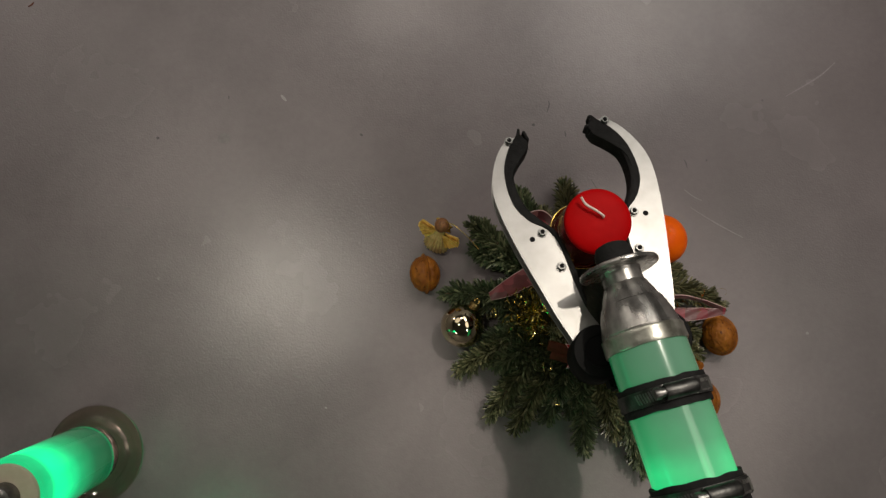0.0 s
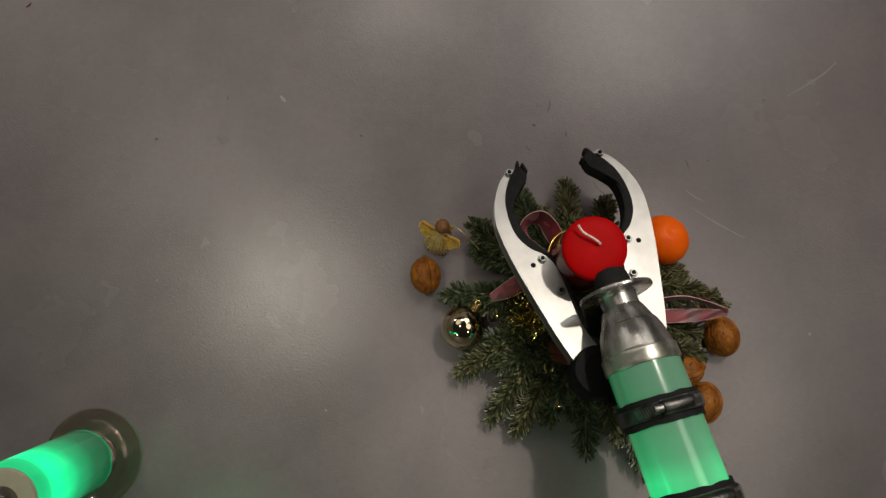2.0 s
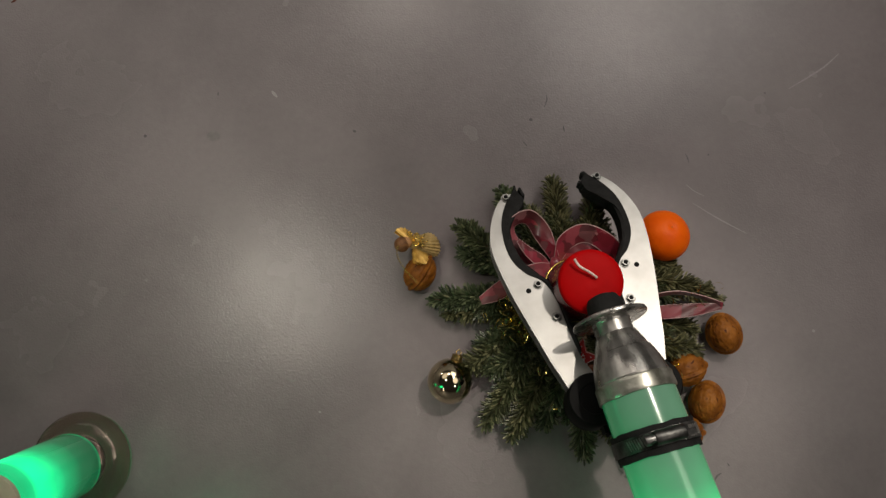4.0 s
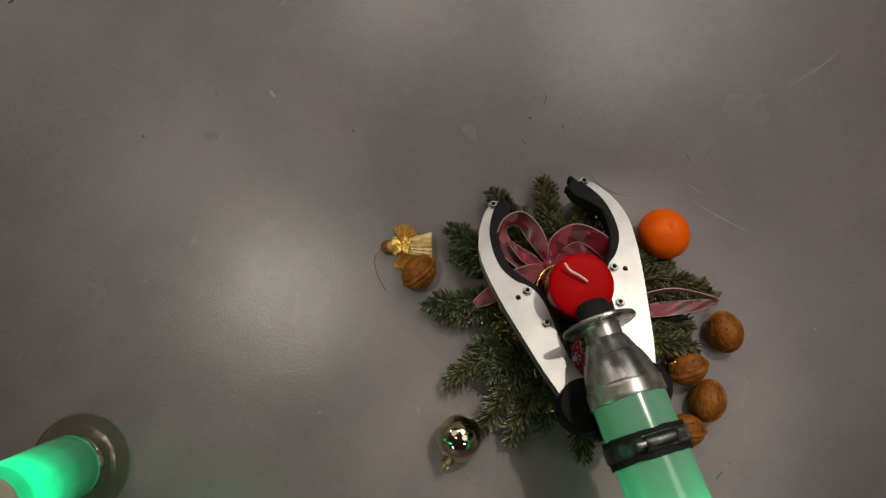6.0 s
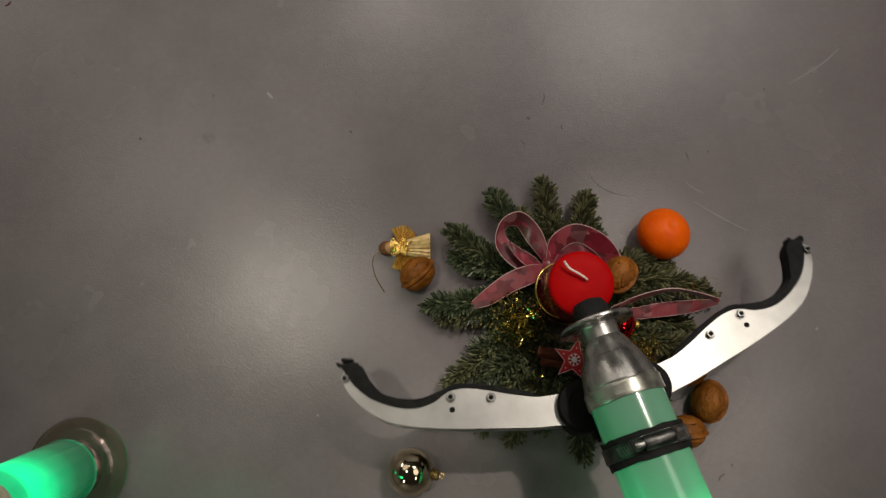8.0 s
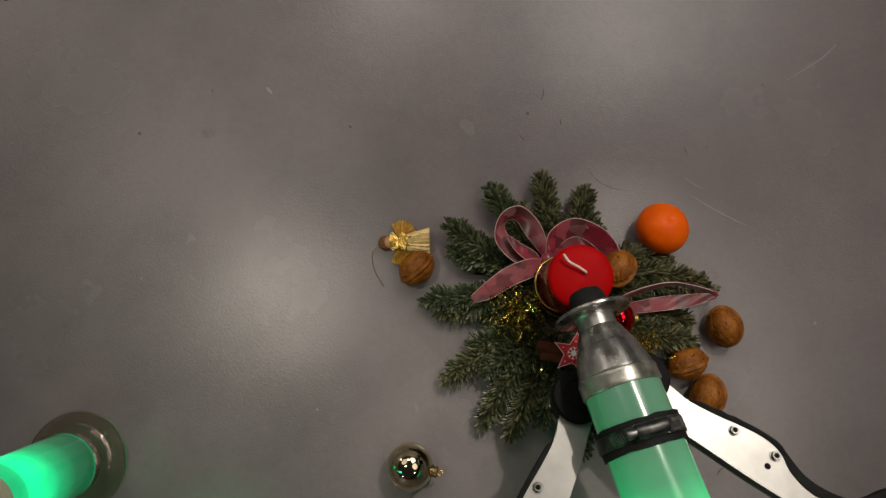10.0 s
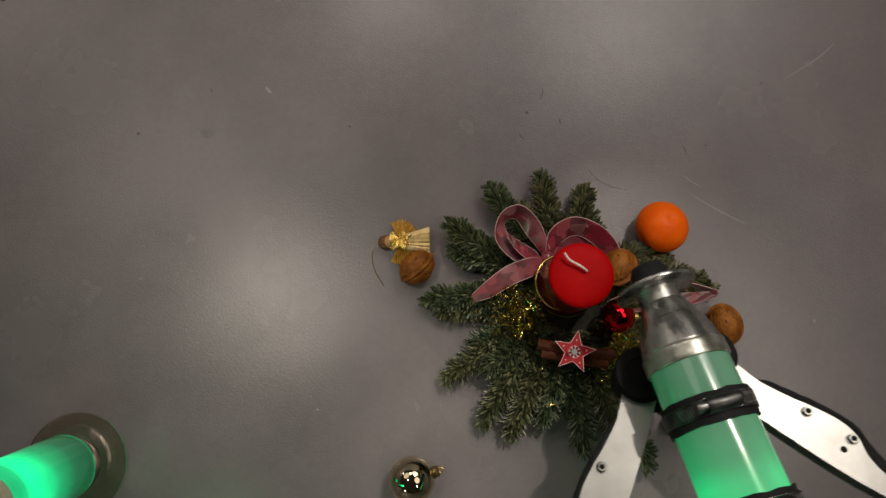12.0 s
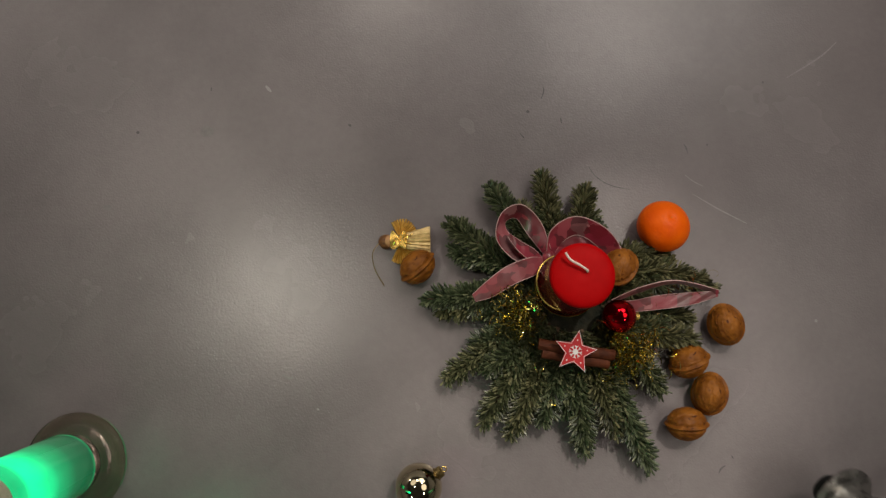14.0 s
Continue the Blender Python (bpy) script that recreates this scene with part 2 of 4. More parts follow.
def part(name, bm, mat, parent=None, label="", smooth=True):
    bm.normal_update()
    me = bpy.data.meshes.new(name)
    bm.to_mesh(me)
    bm.free()
    for one in (mat if isinstance(mat, (list, tuple)) else [mat]):
        me.materials.append(one)
    if smooth:
        me.shade_smooth()
        me.set_sharp_from_angle(angle=radians(38))
    ob = new(name, me)
    if parent is not None:
        ob.parent = parent
    return tagged(ob, label)


def lathe(bm, profile, segments=40, m=Matrix(), closed=False):
    """Turns (radius, height) pairs about z; caps ends that lie off the axis."""
    rings = []
    for r, z in profile:
        rings.append([bm.verts.new(m @ Vector((r * math.cos(a), r * math.sin(a), z)))
                      for a in (math.tau * i / segments for i in range(segments))])
    pairs = list(zip(rings, rings[1:]))
    if closed:
        pairs.append((rings[-1], rings[0]))
    for a, b in pairs:
        for i in range(segments):
            j = (i + 1) % segments
            bm.faces.new((a[i], a[j], b[j], b[i]))
    if not closed:
        bm.faces.new(list(reversed(rings[0])))
        bm.faces.new(rings[-1])
    return bm


ALONG_Y = Matrix.Rotation(radians(-90), 4, "X")


def smooth_path(points, n):
    """Catmull-Rom through the points."""
    p = [Vector(q) for q in points]
    p = [2 * p[0] - p[1]] + p + [2 * p[-1] - p[-2]]
    out = []
    for k in range(n + 1):
        f = k / n * (len(p) - 3)
        i = min(int(f), len(p) - 4)
        t = f - i
        a, b, c, d = p[i:i + 4]
        out.append(0.5 * (2 * b + (c - a) * t + (2 * a - 5 * b + 4 * c - d) * t * t + (3 * b - a - 3 * c + d) * t ** 3))
    return out


def tube_path(bm, path, radius, sides=8, taper=1.0):
    rings = []
    for k, c in enumerate(path):
        d = (path[min(k + 1, len(path) - 1)] - path[max(k - 1, 0)]).normalized()
        s = d.cross(Vector((0.31, 0.2, 0.93))).normalized()
        u = s.cross(d)
        r = radius * (1 + (taper - 1) * k / (len(path) - 1))
        rings.append([bm.verts.new(c + r * (math.cos(a) * s + math.sin(a) * u)) for a in (math.tau * i / sides for i in range(sides))])
    for a, b in zip(rings, rings[1:]):
        for i in range(sides):
            j = (i + 1) % sides
            bm.faces.new((a[i], b[i], b[j], a[j]))
    bm.faces.new(rings[0])
    bm.faces.new(list(reversed(rings[-1])))
    return bm


def slab(bm, outline, z0, z1, bevel=0.0):
    """A plate of that outline (anticlockwise) between two heights."""
    low = [bm.verts.new((x, y, z0)) for x, y in outline]
    top = [bm.verts.new((x, y, z1)) for x, y in outline]
    n = len(outline)
    faces = [bm.faces.new(list(reversed(low))), bm.faces.new(top)]
    for i in range(n):
        j = (i + 1) % n
        bm.faces.new((low[i], low[j], top[j], top[i]))
    if bevel:
        bmesh.ops.bevel(bm, geom=[e for f in faces for e in f.edges], offset=bevel, segments=2, affect="EDGES", profile=0.6)
    return bm


def box(bm, size, m=Matrix(), bevel=0.0):
    made = bmesh.ops.create_cube(bm, size=1, matrix=m @ Matrix.Diagonal((*size, 1)))
    if bevel:
        bmesh.ops.bevel(bm, geom=list({e for v in made["verts"] for e in v.link_edges}), offset=bevel, segments=2, affect="EDGES")
    return bm


def ball(bm, radius, m=Matrix(), u=32, v=20):
    bmesh.ops.create_uvsphere(bm, u_segments=u, v_segments=v, radius=radius, matrix=m)
    return bm


# ---- room ----
def room():
    bm = bmesh.new()
    box(bm, (7, 7, 0.1), pose(0, 0, -0.05))
    tagged(part("floor", bm, FLOOR, smooth=False), "grey coated concrete floor with a satin orange-peel sheen", "floor", kind="structure")
    for name, x, y, sx, sy in (("wall_north", 0, 3.55, 7.2, 0.1), ("wall_south", 0, -3.55, 7.2, 0.1),
                               ("wall_east", 3.55, 0, 0.1, 7.0), ("wall_west", -3.55, 0, 0.1, 7.0)):
        bm = bmesh.new()
        box(bm, (sx, sy, 2.7), pose(x, y, 1.35))
        tagged(part(name, bm, WALL, smooth=False), "plain painted wall of the hall", "wall", kind="structure")
    bm = bmesh.new()
    box(bm, (7.2, 7.2, 0.1), pose(0, 0, 2.75))
    tagged(part("ceiling", bm, CEILING, smooth=False), "plain dark painted ceiling of the hall", "ceiling", kind="structure")


room()


def floor_mark(name, points, width, mat, label, height=0.00013):
    """A hair-thin raised mark lying on the floor."""
    path = smooth_path([(x, y, 0) for x, y in points], 6 * len(points))
    bm = bmesh.new()
    prev = None
    for k, c in enumerate(path):
        d = (path[min(k + 1, len(path) - 1)] - path[max(k - 1, 0)]).normalized()
        n = Vector((-d.y, d.x, 0)) * width / 2 * (0.35 + 0.65 * math.sin(math.pi * (k + 0.3) / (len(path) - 0.4)))
        row = [bm.verts.new(c + n + Vector((0, 0, 0.0001))), bm.verts.new(c + Vector((0, 0, height))), bm.verts.new(c - n + Vector((0, 0, 0.0001)))]
        if prev:
            for i in (0, 1):
                bm.faces.new((prev[i], row[i], row[i + 1], prev[i + 1]))
        prev = row
    bmesh.ops.recalc_face_normals(bm, faces=bm.faces)
    return tagged(part(name, bm, mat), label, "floor mark", kind="structure")


MARK_PALE = mottled("pale_scuff", (0.21, 0.195, 0.197), (0.27, 0.25, 0.25), 300, 0.5)
MARK_DARK = mottled("dark_scuff", (0.055, 0.05, 0.05), (0.095, 0.088, 0.088), 300, 0.6)
MARK_STAIN = mottled("faint_stain", (0.125, 0.115, 0.115), (0.165, 0.15, 0.15), 120, 0.4)
floor_mark("scratch", [(0.3043, 0.1991), (0.3288, 0.1835), (0.3473, 0.173), (0.3684, 0.1618)], 0.0018, MARK_PALE, "long pale scratch in the floor coating")
floor_mark("scratch", [(0.2968, 0.2226), (0.3074, 0.2141), (0.3188, 0.2083)], 0.0012, MARK_PALE, "short pale scratch in the floor coating")
floor_mark("scratch", [(0.4326, 0.3491), (0.4574, 0.3642), (0.4803, 0.3794), (0.4999, 0.3971)], 0.0022, MARK_PALE, "faint pale scratch in the floor coating")
floor_mark("scuff", [(0.1793, 0.2327), (0.1878, 0.2205), (0.2047, 0.2098), (0.2287, 0.2041)], 0.0013, MARK_DARK, "thin curved dark scuff on the floor")
floor_mark("scuff", [(0.1464, 0.2968), (0.147, 0.2932), (0.1476, 0.2887)], 0.0018, MARK_DARK, "small dark scuff on the floor")
floor_mark("scuff", [(0.1256, 0.3371), (0.1262, 0.3311), (0.1231, 0.3213)], 0.0018, MARK_DARK, "small dark scuff on the floor")
floor_mark("scuff", [(0.2978, 0.2624), (0.3003, 0.2573), (0.302, 0.25)], 0.002, MARK_DARK, "small dark scuff on the floor")
floor_mark("scuff", [(0.0953, 0.2762), (0.1008, 0.2697)], 0.0016, MARK_DARK, "small dark scuff on the floor")
floor_mark("scuff", [(0.1036, 0.3042), (0.1079, 0.3042)], 0.004, MARK_DARK, "small dark speck on the floor")
floor_mark("scuff", [(-0.3807, 0.277), (-0.3765, 0.277)], 0.004, MARK_DARK, "small dark speck on the floor")
floor_mark("scuff", [(0.4008, 0.3431), (0.4036, 0.3431)], 0.003, MARK_DARK, "small dark speck on the floor")
floor_mark("scuff", [(0.3257, 0.2616), (0.3278, 0.2609)], 0.003, MARK_DARK, "small dark speck on the floor")
floor_mark("scuff", [(-0.1181, 0.288), (-0.1138, 0.2851)], 0.003, MARK_DARK, "small dark speck on the floor")
floor_mark("scuff", [(-0.2909, 0.3363), (-0.2906, 0.3311)], 0.0018, MARK_DARK, "small dark speck on the floor")
floor_mark("scuff", [(-0.2229, 0.3386), (-0.2155, 0.3303)], 0.004, MARK_PALE, "small pale chip in the floor coating")
floor_mark("scuff", [(-0.1461, -0.0569), (-0.1432, -0.0584)], 0.0025, MARK_PALE, "small pale chip in the floor coating")
floor_mark("scuff", [(0.3141, -0.1285), (0.317, -0.1236), (0.3224, -0.1199)], 0.0022, MARK_DARK, "dark curled fibre on the floor")
floor_mark("scuff", [(0.3297, -0.1087), (0.332, -0.1124)], 0.0016, MARK_DARK, "small dark speck on the floor")
floor_mark("scuff", [(-0.1872, -0.0185), (-0.1792, -0.0224), (-0.1739, -0.0211)], 0.0024, MARK_STAIN, "small dark scuff on the floor")
floor_mark("scuff", [(0.4398, 0.0458), (0.4422, 0.0432)], 0.0035, MARK_PALE, "small pale chip in the floor coating")
floor_mark("stain", [(-0.3009, 0.2777), (-0.2932, 0.2784), (-0.2847, 0.2777)], 0.014, MARK_STAIN, "round faint stain on the floor")
floor_mark("stain", [(-0.4133, 0.1821), (-0.4084, 0.1814), (-0.4029, 0.1807)], 0.007, MARK_STAIN, "small faint stain on the floor")
floor_mark("stain", [(-0.5551, 0.3193), (-0.5573, 0.3144), (-0.5637, 0.3122), (-0.5707, 0.3139), (-0.5743, 0.3187), (-0.5725, 0.3236), (-0.5662, 0.326), (-0.5591, 0.3245), (-0.5552, 0.3199)], 0.0025, MARK_STAIN, "small ring-shaped stain on the floor")
floor_mark("wood_chip", [(-0.5686, 0.4561), (-0.5644, 0.4586), (-0.5618, 0.4627)], 0.003, CINNAMON, "tiny reddish chip lying on the floor", 0.001)


# ---- fir arrangement ----
# the arrangement stands at its middle; the arm nudges it a little
MIDDLE = (0.148, 0.062)
arrangement = thing("fir_arrangement", "fir twig arrangement with printed bow, red bauble and cinnamon", "decoration", pose(*MIDDLE, 0))


def local(x, y, z):
    return Vector((x - MIDDLE[0], y - MIDDLE[1], z))


EYE = Vector((0, 0, 0.78))


def lowered(p, f):
    """p brought down to f of its height on the line from above."""
    p = Vector(p)
    return EYE + (p - EYE) * ((EYE.z - p.z * f) / (EYE.z - p.z))


rng = random.Random(7)


def needle(bm, at, d, length, width, up):
    """A slim blunt blade with a raised midrib, bowed a little upwards."""
    s = d.cross(up)
    if s.length < 1e-4:
        s = d.cross(Vector((1, 0, 0)))
    s.normalize()
    u = s.cross(d)
    a = bm.verts.new(at)
    rows = []
    for f, w, lift in ((0.3, 0.46, -0.03), (0.86, 0.5, 0.02)):
        m = at + d * length * f + u * length * lift
        rows.append((bm.verts.new(m + s * width * w), bm.verts.new(m + u * width * 0.3), bm.verts.new(m - s * width * w)))
    t = bm.verts.new(at + d * length + u * length * 0.07)
    (p, r, q), (p2, r2, q2) = rows
    for f in ((a, p, r), (a, r, q), (p, p2, r2, r), (r, r2, q2, q), (q, q2, p2, p), (a, q, p), (t, r2, p2), (t, q2, r2), (t, p2, q2)):
        bm.faces.new(f)


def fir_twig(points, parent, density=4500, length=0.0182, spread=1.0):
    path = smooth_path([local(*lowered(p, 0.74)) for p in points], 24)
    bm = bmesh.new()
    tube_path(bm, path, 0.0026, 6, 0.45)
    stem = part("fir_branch", bm, BARK, parent)
    bm = bmesh.new()
    total = sum((b - a).length for a, b in zip(path, path[1:]))
    for _ in range(int(total * density)):
        f = rng.random() ** 0.9 * 23.99
        i = int(f)
        at = path[i].lerp(path[i + 1], f - i)
        d = (path[i + 1] - path[i]).normalized()
        side = d.cross(Vector((0, 0, 1))).normalized()
        up = side.cross(d)
        angle = rng.uniform(-0.35, math.pi + 0.35)
        out = side * math.cos(angle) + up * math.sin(angle) * 0.6
        lean = rng.uniform(0.2, 0.75) if f < 22 else rng.uniform(0.2, 1.6)
        v = (out * spread + d * lean + Vector((rng.gauss(0, .12), rng.gauss(0, .12), rng.gauss(0, .12)))).normalized()
        size = length * rng.uniform(0.65, 1.12) * (0.72 if f > 21.5 else 1)
        if (at + v * size).z < 0.0015:
            v.z = abs(v.z) * 0.2
            v.normalize()
        needle(bm, at, v, size, 0.0023, up)
    ob = part("needles", bm, NEEDLES, stem, smooth=False)
    tagged(ob, kind="stuff")
    return stem


TWIGS = [
    [(0.125, 0.100, 0.035), (0.085, 0.155, 0.036), (0.057, 0.200, 0.024)],
    [(0.135, 0.110, 0.035), (0.124, 0.165, 0.036), (0.117, 0.213, 0.026)],
    [(0.150, 0.110, 0.035), (0.160, 0.160, 0.034), (0.169, 0.198, 0.022)],
    [(0.120, 0.090, 0.035), (0.055, 0.122, 0.036), (0.008, 0.156, 0.026)],
    [(0.115, 0.080, 0.035), (0.060, 0.110, 0.026), (0.012, 0.126, 0.016)],
    [(0.110, 0.070, 0.035), (0.040, 0.072, 0.036), (-0.019, 0.068, 0.02)],
    [(0.110, 0.060, 0.03), (0.050, 0.060, 0.024), (-0.002, 0.055, 0.014)],
    [(0.115, 0.050, 0.035), (0.062, 0.018, 0.036), (0.005, -0.021, 0.022)],
    [(0.110, 0.035, 0.03), (0.075, 0.005, 0.045), (0.045, -0.010, 0.03)],
    [(0.120, 0.040, 0.035), (0.080, -0.015, 0.038), (0.046, -0.070, 0.02)],
    [(0.130, 0.035, 0.035), (0.100, -0.030, 0.04), (0.075, -0.083, 0.02)],
    [(0.138, 0.030, 0.035), (0.125, -0.020, 0.045), (0.112, -0.068, 0.025)],
    [(0.145, 0.030, 0.035), (0.150, -0.040, 0.04), (0.158, -0.101, 0.02)],
    [(0.165, 0.030, 0.035), (0.195, -0.045, 0.04), (0.229, -0.118, 0.02)],
    [(0.155, 0.025, 0.035), (0.172, -0.030, 0.048), (0.192, -0.080, 0.03)],
    [(0.175, 0.040, 0.035), (0.212, 0.004, 0.04), (0.246, -0.036, 0.022)],
    [(0.180, 0.050, 0.035), (0.235, 0.030, 0.036), (0.287, 0.022, 0.022)],
    [(0.180, 0.060, 0.03), (0.235, 0.055, 0.03), (0.285, 0.045, 0.015)],
    [(0.170, 0.090, 0.035), (0.245, 0.100, 0.036), (0.313, 0.080, 0.02)],
    [(0.165, 0.100, 0.035), (0.220, 0.122, 0.03), (0.262, 0.112, 0.02)],
]
for row in TWIGS:
    fir_twig(row, arrangement)
    # side shoots, leaning forwards
    a, b, c = (Vector(p) for p in row)
    s_first = rng.choice((-1, 1))
    for f, s in ((0.15, 1), (0.22, -1), (0.36, s_first)):
        at = a.lerp(b, f * 2)
        turned_way = Matrix.Rotation(s * rng.uniform(0.34, 0.5), 3, "Z") @ (c - a).normalized()
        tip = at + turned_way * (c - a).length * rng.uniform(0.24, 0.34)
        fir_twig([tuple(at), tuple(at.lerp(tip, 0.5) + Vector((0, 0, 0.003))), (tip.x, tip.y, max(0.014, at.z - 0.012))], arrangement, 4000, 0.0165)

for k in range(13):
    a = math.tau * k / 13 + 0.2
    d = Vector((math.cos(a), math.sin(a), 0))
    at = Vector((MIDDLE[0] - 0.006, MIDDLE[1] + 0.012, 0)) + d * 0.044
    tip = at + Matrix.Rotation(rng.uniform(-0.4, 0.4), 3, "Z") @ d * rng.uniform(0.035, 0.055)
    fir_twig([(at.x, at.y, 0.034), ((at.x + tip.x) / 2, (at.y + tip.y) / 2, 0.042), (tip.x, tip.y, 0.036)], arrangement, 4800, 0.015)
bm = bmesh.new()
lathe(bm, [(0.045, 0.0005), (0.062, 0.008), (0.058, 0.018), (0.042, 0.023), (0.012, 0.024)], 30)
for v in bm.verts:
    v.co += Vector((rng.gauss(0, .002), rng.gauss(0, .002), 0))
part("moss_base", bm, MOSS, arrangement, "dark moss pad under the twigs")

def ribbon(name, points, widths, parent, label, n=60):
    """A wired ribbon: centre line and half-width vectors, 1 mm thick, with pale edges."""
    c = smooth_path([local(*lowered(p, 0.8)) for p in points], n)
    w = smooth_path([Vector((q[0], q[1], q[2] * 0.8)) for q in widths], n)
    bm = bmesh.new()
    cols = []
    for k in range(n + 1):
        d = (c[min(k + 1, n)] - c[max(k - 1, 0)]).normalized()
        nn = d.cross(w[k]).normalized() * 0.0004
        row = []
        for f in (-1, -0.93, -0.5, 0, 0.5, 0.93, 1):
            sag = nn * (1.4 * math.sin(k * 0.45 + f * 3) * (1 - f * f))
            row.append((bm.verts.new(c[k] + w[k] * f + nn + sag), bm.verts.new(c[k] + w[k] * f - nn + sag)))
        cols.append(row)
    for a, b in zip(cols, cols[1:]):
        for i in range(6):
            for s in (0, 1):
                q = (a[i][s], a[i + 1][s], b[i + 1][s], b[i][s])
                face = bm.faces.new(q if s == 0 else tuple(reversed(q)))
                face.material_index = 1 if i in (0, 5) else 2 * s
        for i in (0, 6):
            bm.faces.new((a[i][0], a[i][1], b[i][1], b[i][0])).material_index = 1
    return part(name, bm, [RIBBON, RIBBON_EDGE, RIBBON_BACK], parent, label)


BOW = "dusky pink organza ribbon printed with dark red patches"


def flared(points, middle, out, up):
    """Half-width vectors that lean away from the loop's middle."""
    rows = []
    for k, p in enumerate(points):
        d = Vector((p[0] - middle[0], p[1] - middle[1], 0)).normalized()
        f = 0.5 if k in (0, len(points) - 1) else 1
        rows.append(f * (d * out + Vector((0, 0, up))))
    return rows


LOOP = [(0.113, 0.108, 0.055), (0.088, 0.114, 0.064), (0.066, 0.132, 0.072), (0.066, 0.152, 0.078), (0.083, 0.159, 0.078), (0.100, 0.142, 0.072), (0.116, 0.118, 0.058)]
LEAN = [(-0.001, -0.003, 0.005), (-0.006, -0.009, 0.002), (-0.008, -0.004, 0.007), (-0.003, 0.003, 0.012), (0.002, 0.006, 0.012), (0.007, 0.006, 0.007), (0.004, 0.002, 0.005)]
ribbon("ribbon_loop", LOOP, LEAN, arrangement, BOW)
ribbon("ribbon_loop", [(0.112, 0.106, 0.052), (0.098, 0.112, 0.070), (0.083, 0.121, 0.078), (0.071, 0.132, 0.082)],
       [(-0.002, -0.003, 0.004), (-0.004, -0.006, 0.003), (-0.003, -0.005, 0.003), (-0.001, -0.002, 0.001)], arrangement, "pale inner turn of the ribbon loop")
LOOP = [(0.119, 0.114, 0.055), (0.126, 0.134, 0.068), (0.146, 0.144, 0.074), (0.170, 0.134, 0.074), (0.186, 0.115, 0.066), (0.172, 0.106, 0.058), (0.145, 0.112, 0.055)]
ribbon("ribbon_loop", LOOP, flared(LOOP, (0.150, 0.118), 0.0095, 0.009), arrangement, BOW)
LOOP = [(0.121, 0.111, 0.048), (0.132, 0.124, 0.056), (0.150, 0.130, 0.060), (0.168, 0.124, 0.058), (0.180, 0.112, 0.052)]
ribbon("ribbon_loop", LOOP, flared(LOOP, (0.150, 0.100), 0.008, 0.004), arrangement, BOW)
ribbon("ribbon_tail", [(0.114, 0.107, 0.056), (0.098, 0.100, 0.070), (0.074, 0.090, 0.072), (0.052, 0.076, 0.066), (0.034, 0.066, 0.058)],
       [(-0.003, 0.004, 0.005), (-0.004, 0.009, 0.006), (-0.004, 0.010, 0.005), (-0.003, 0.009, 0.005), (-0.002, 0.004, 0.003)], arrangement, BOW)
ribbon("ribbon_tail", [(0.184, 0.062, 0.055), (0.214, 0.074, 0.066), (0.245, 0.082, 0.070), (0.275, 0.080, 0.064), (0.304, 0.071, 0.056)],
       [(0.001, 0.002, 0.006), (-0.002, 0.002, 0.010), (-0.002, 0.001, 0.0125), (-0.002, 0.001, 0.009), (0.0, 0.004, 0.003)], arrangement, BOW)
ribbon("ribbon_tail", [(0.304, 0.071, 0.056), (0.275, 0.066, 0.054), (0.240, 0.062, 0.052), (0.208, 0.058, 0.048), (0.184, 0.060, 0.045)],
       [(0.0, 0.003, 0.002), (0.0, 0.007, 0.003), (0.0, 0.008, 0.003), (0.0, 0.006, 0.003), (0.0, 0.004, 0.002)], arrangement, BOW)
bm = bmesh.new()
ball(bm, 0.008, Matrix.Translation(local(*lowered((0.117, 0.111, 0.058), 0.8))) @ Matrix.Diagonal((0.9, 1.1, 1, 1)), 16, 10)
part("bow_knot", bm, RIBBON, arrangement)


def bauble(bm, r):
    lathe(bm, [(r * math.sin(a) + 1e-5, -r * math.cos(a)) for a in (math.pi * i / 28 for i in range(29))], 48)
    return bm


bm = bmesh.new()
bauble(bm, 0.0185)
red = part("bauble", bm, BAUBLE_RED, arrangement, "small shiny red glass bauble")
red.location = local(0.193, 0.046, 0.058)
bm = bmesh.new()
lathe(bm, [(0.0045, 0.017), (0.0045, 0.022), (0.002, 0.0235)], 14, Matrix.Rotation(radians(100), 4, "Y"))
part("cap", bm, GOLD, red)

bm = bmesh.new()
for k, (dy, dz) in enumerate(((0, 0), (-0.009, -0.003))):
    path = smooth_path([local(0.104 + k * .004, 0.016 + dy, 0.058 + dz), local(0.145, 0.009 + dy, 0.060 + dz), local(0.186 - k * .006, 0.004 + dy, 0.056 + dz)], 14)
    tube_path(bm, path, 0.0062, 12)
for v in bm.verts:
    v.co += v.co.normalized() * 0.0012 * noise.noise(v.co * 160)
part("cinnamon_stick", bm, CINNAMON, arrangement, "bundle of rolled cinnamon bark")

# painted star with its printed snowflake
star_at = Matrix.Translation(local(0.1405, 0.0075, 0.074)) @ pose(0, 0, 0, 6, -4, -12)


def star_outline(r, inner):
    return [((r if i % 2 == 0 else r * inner) * math.cos(math.tau * i / 10 + math.pi / 2),
             (r if i % 2 == 0 else r * inner) * math.sin(math.tau * i / 10 + math.pi / 2)) for i in range(10)]


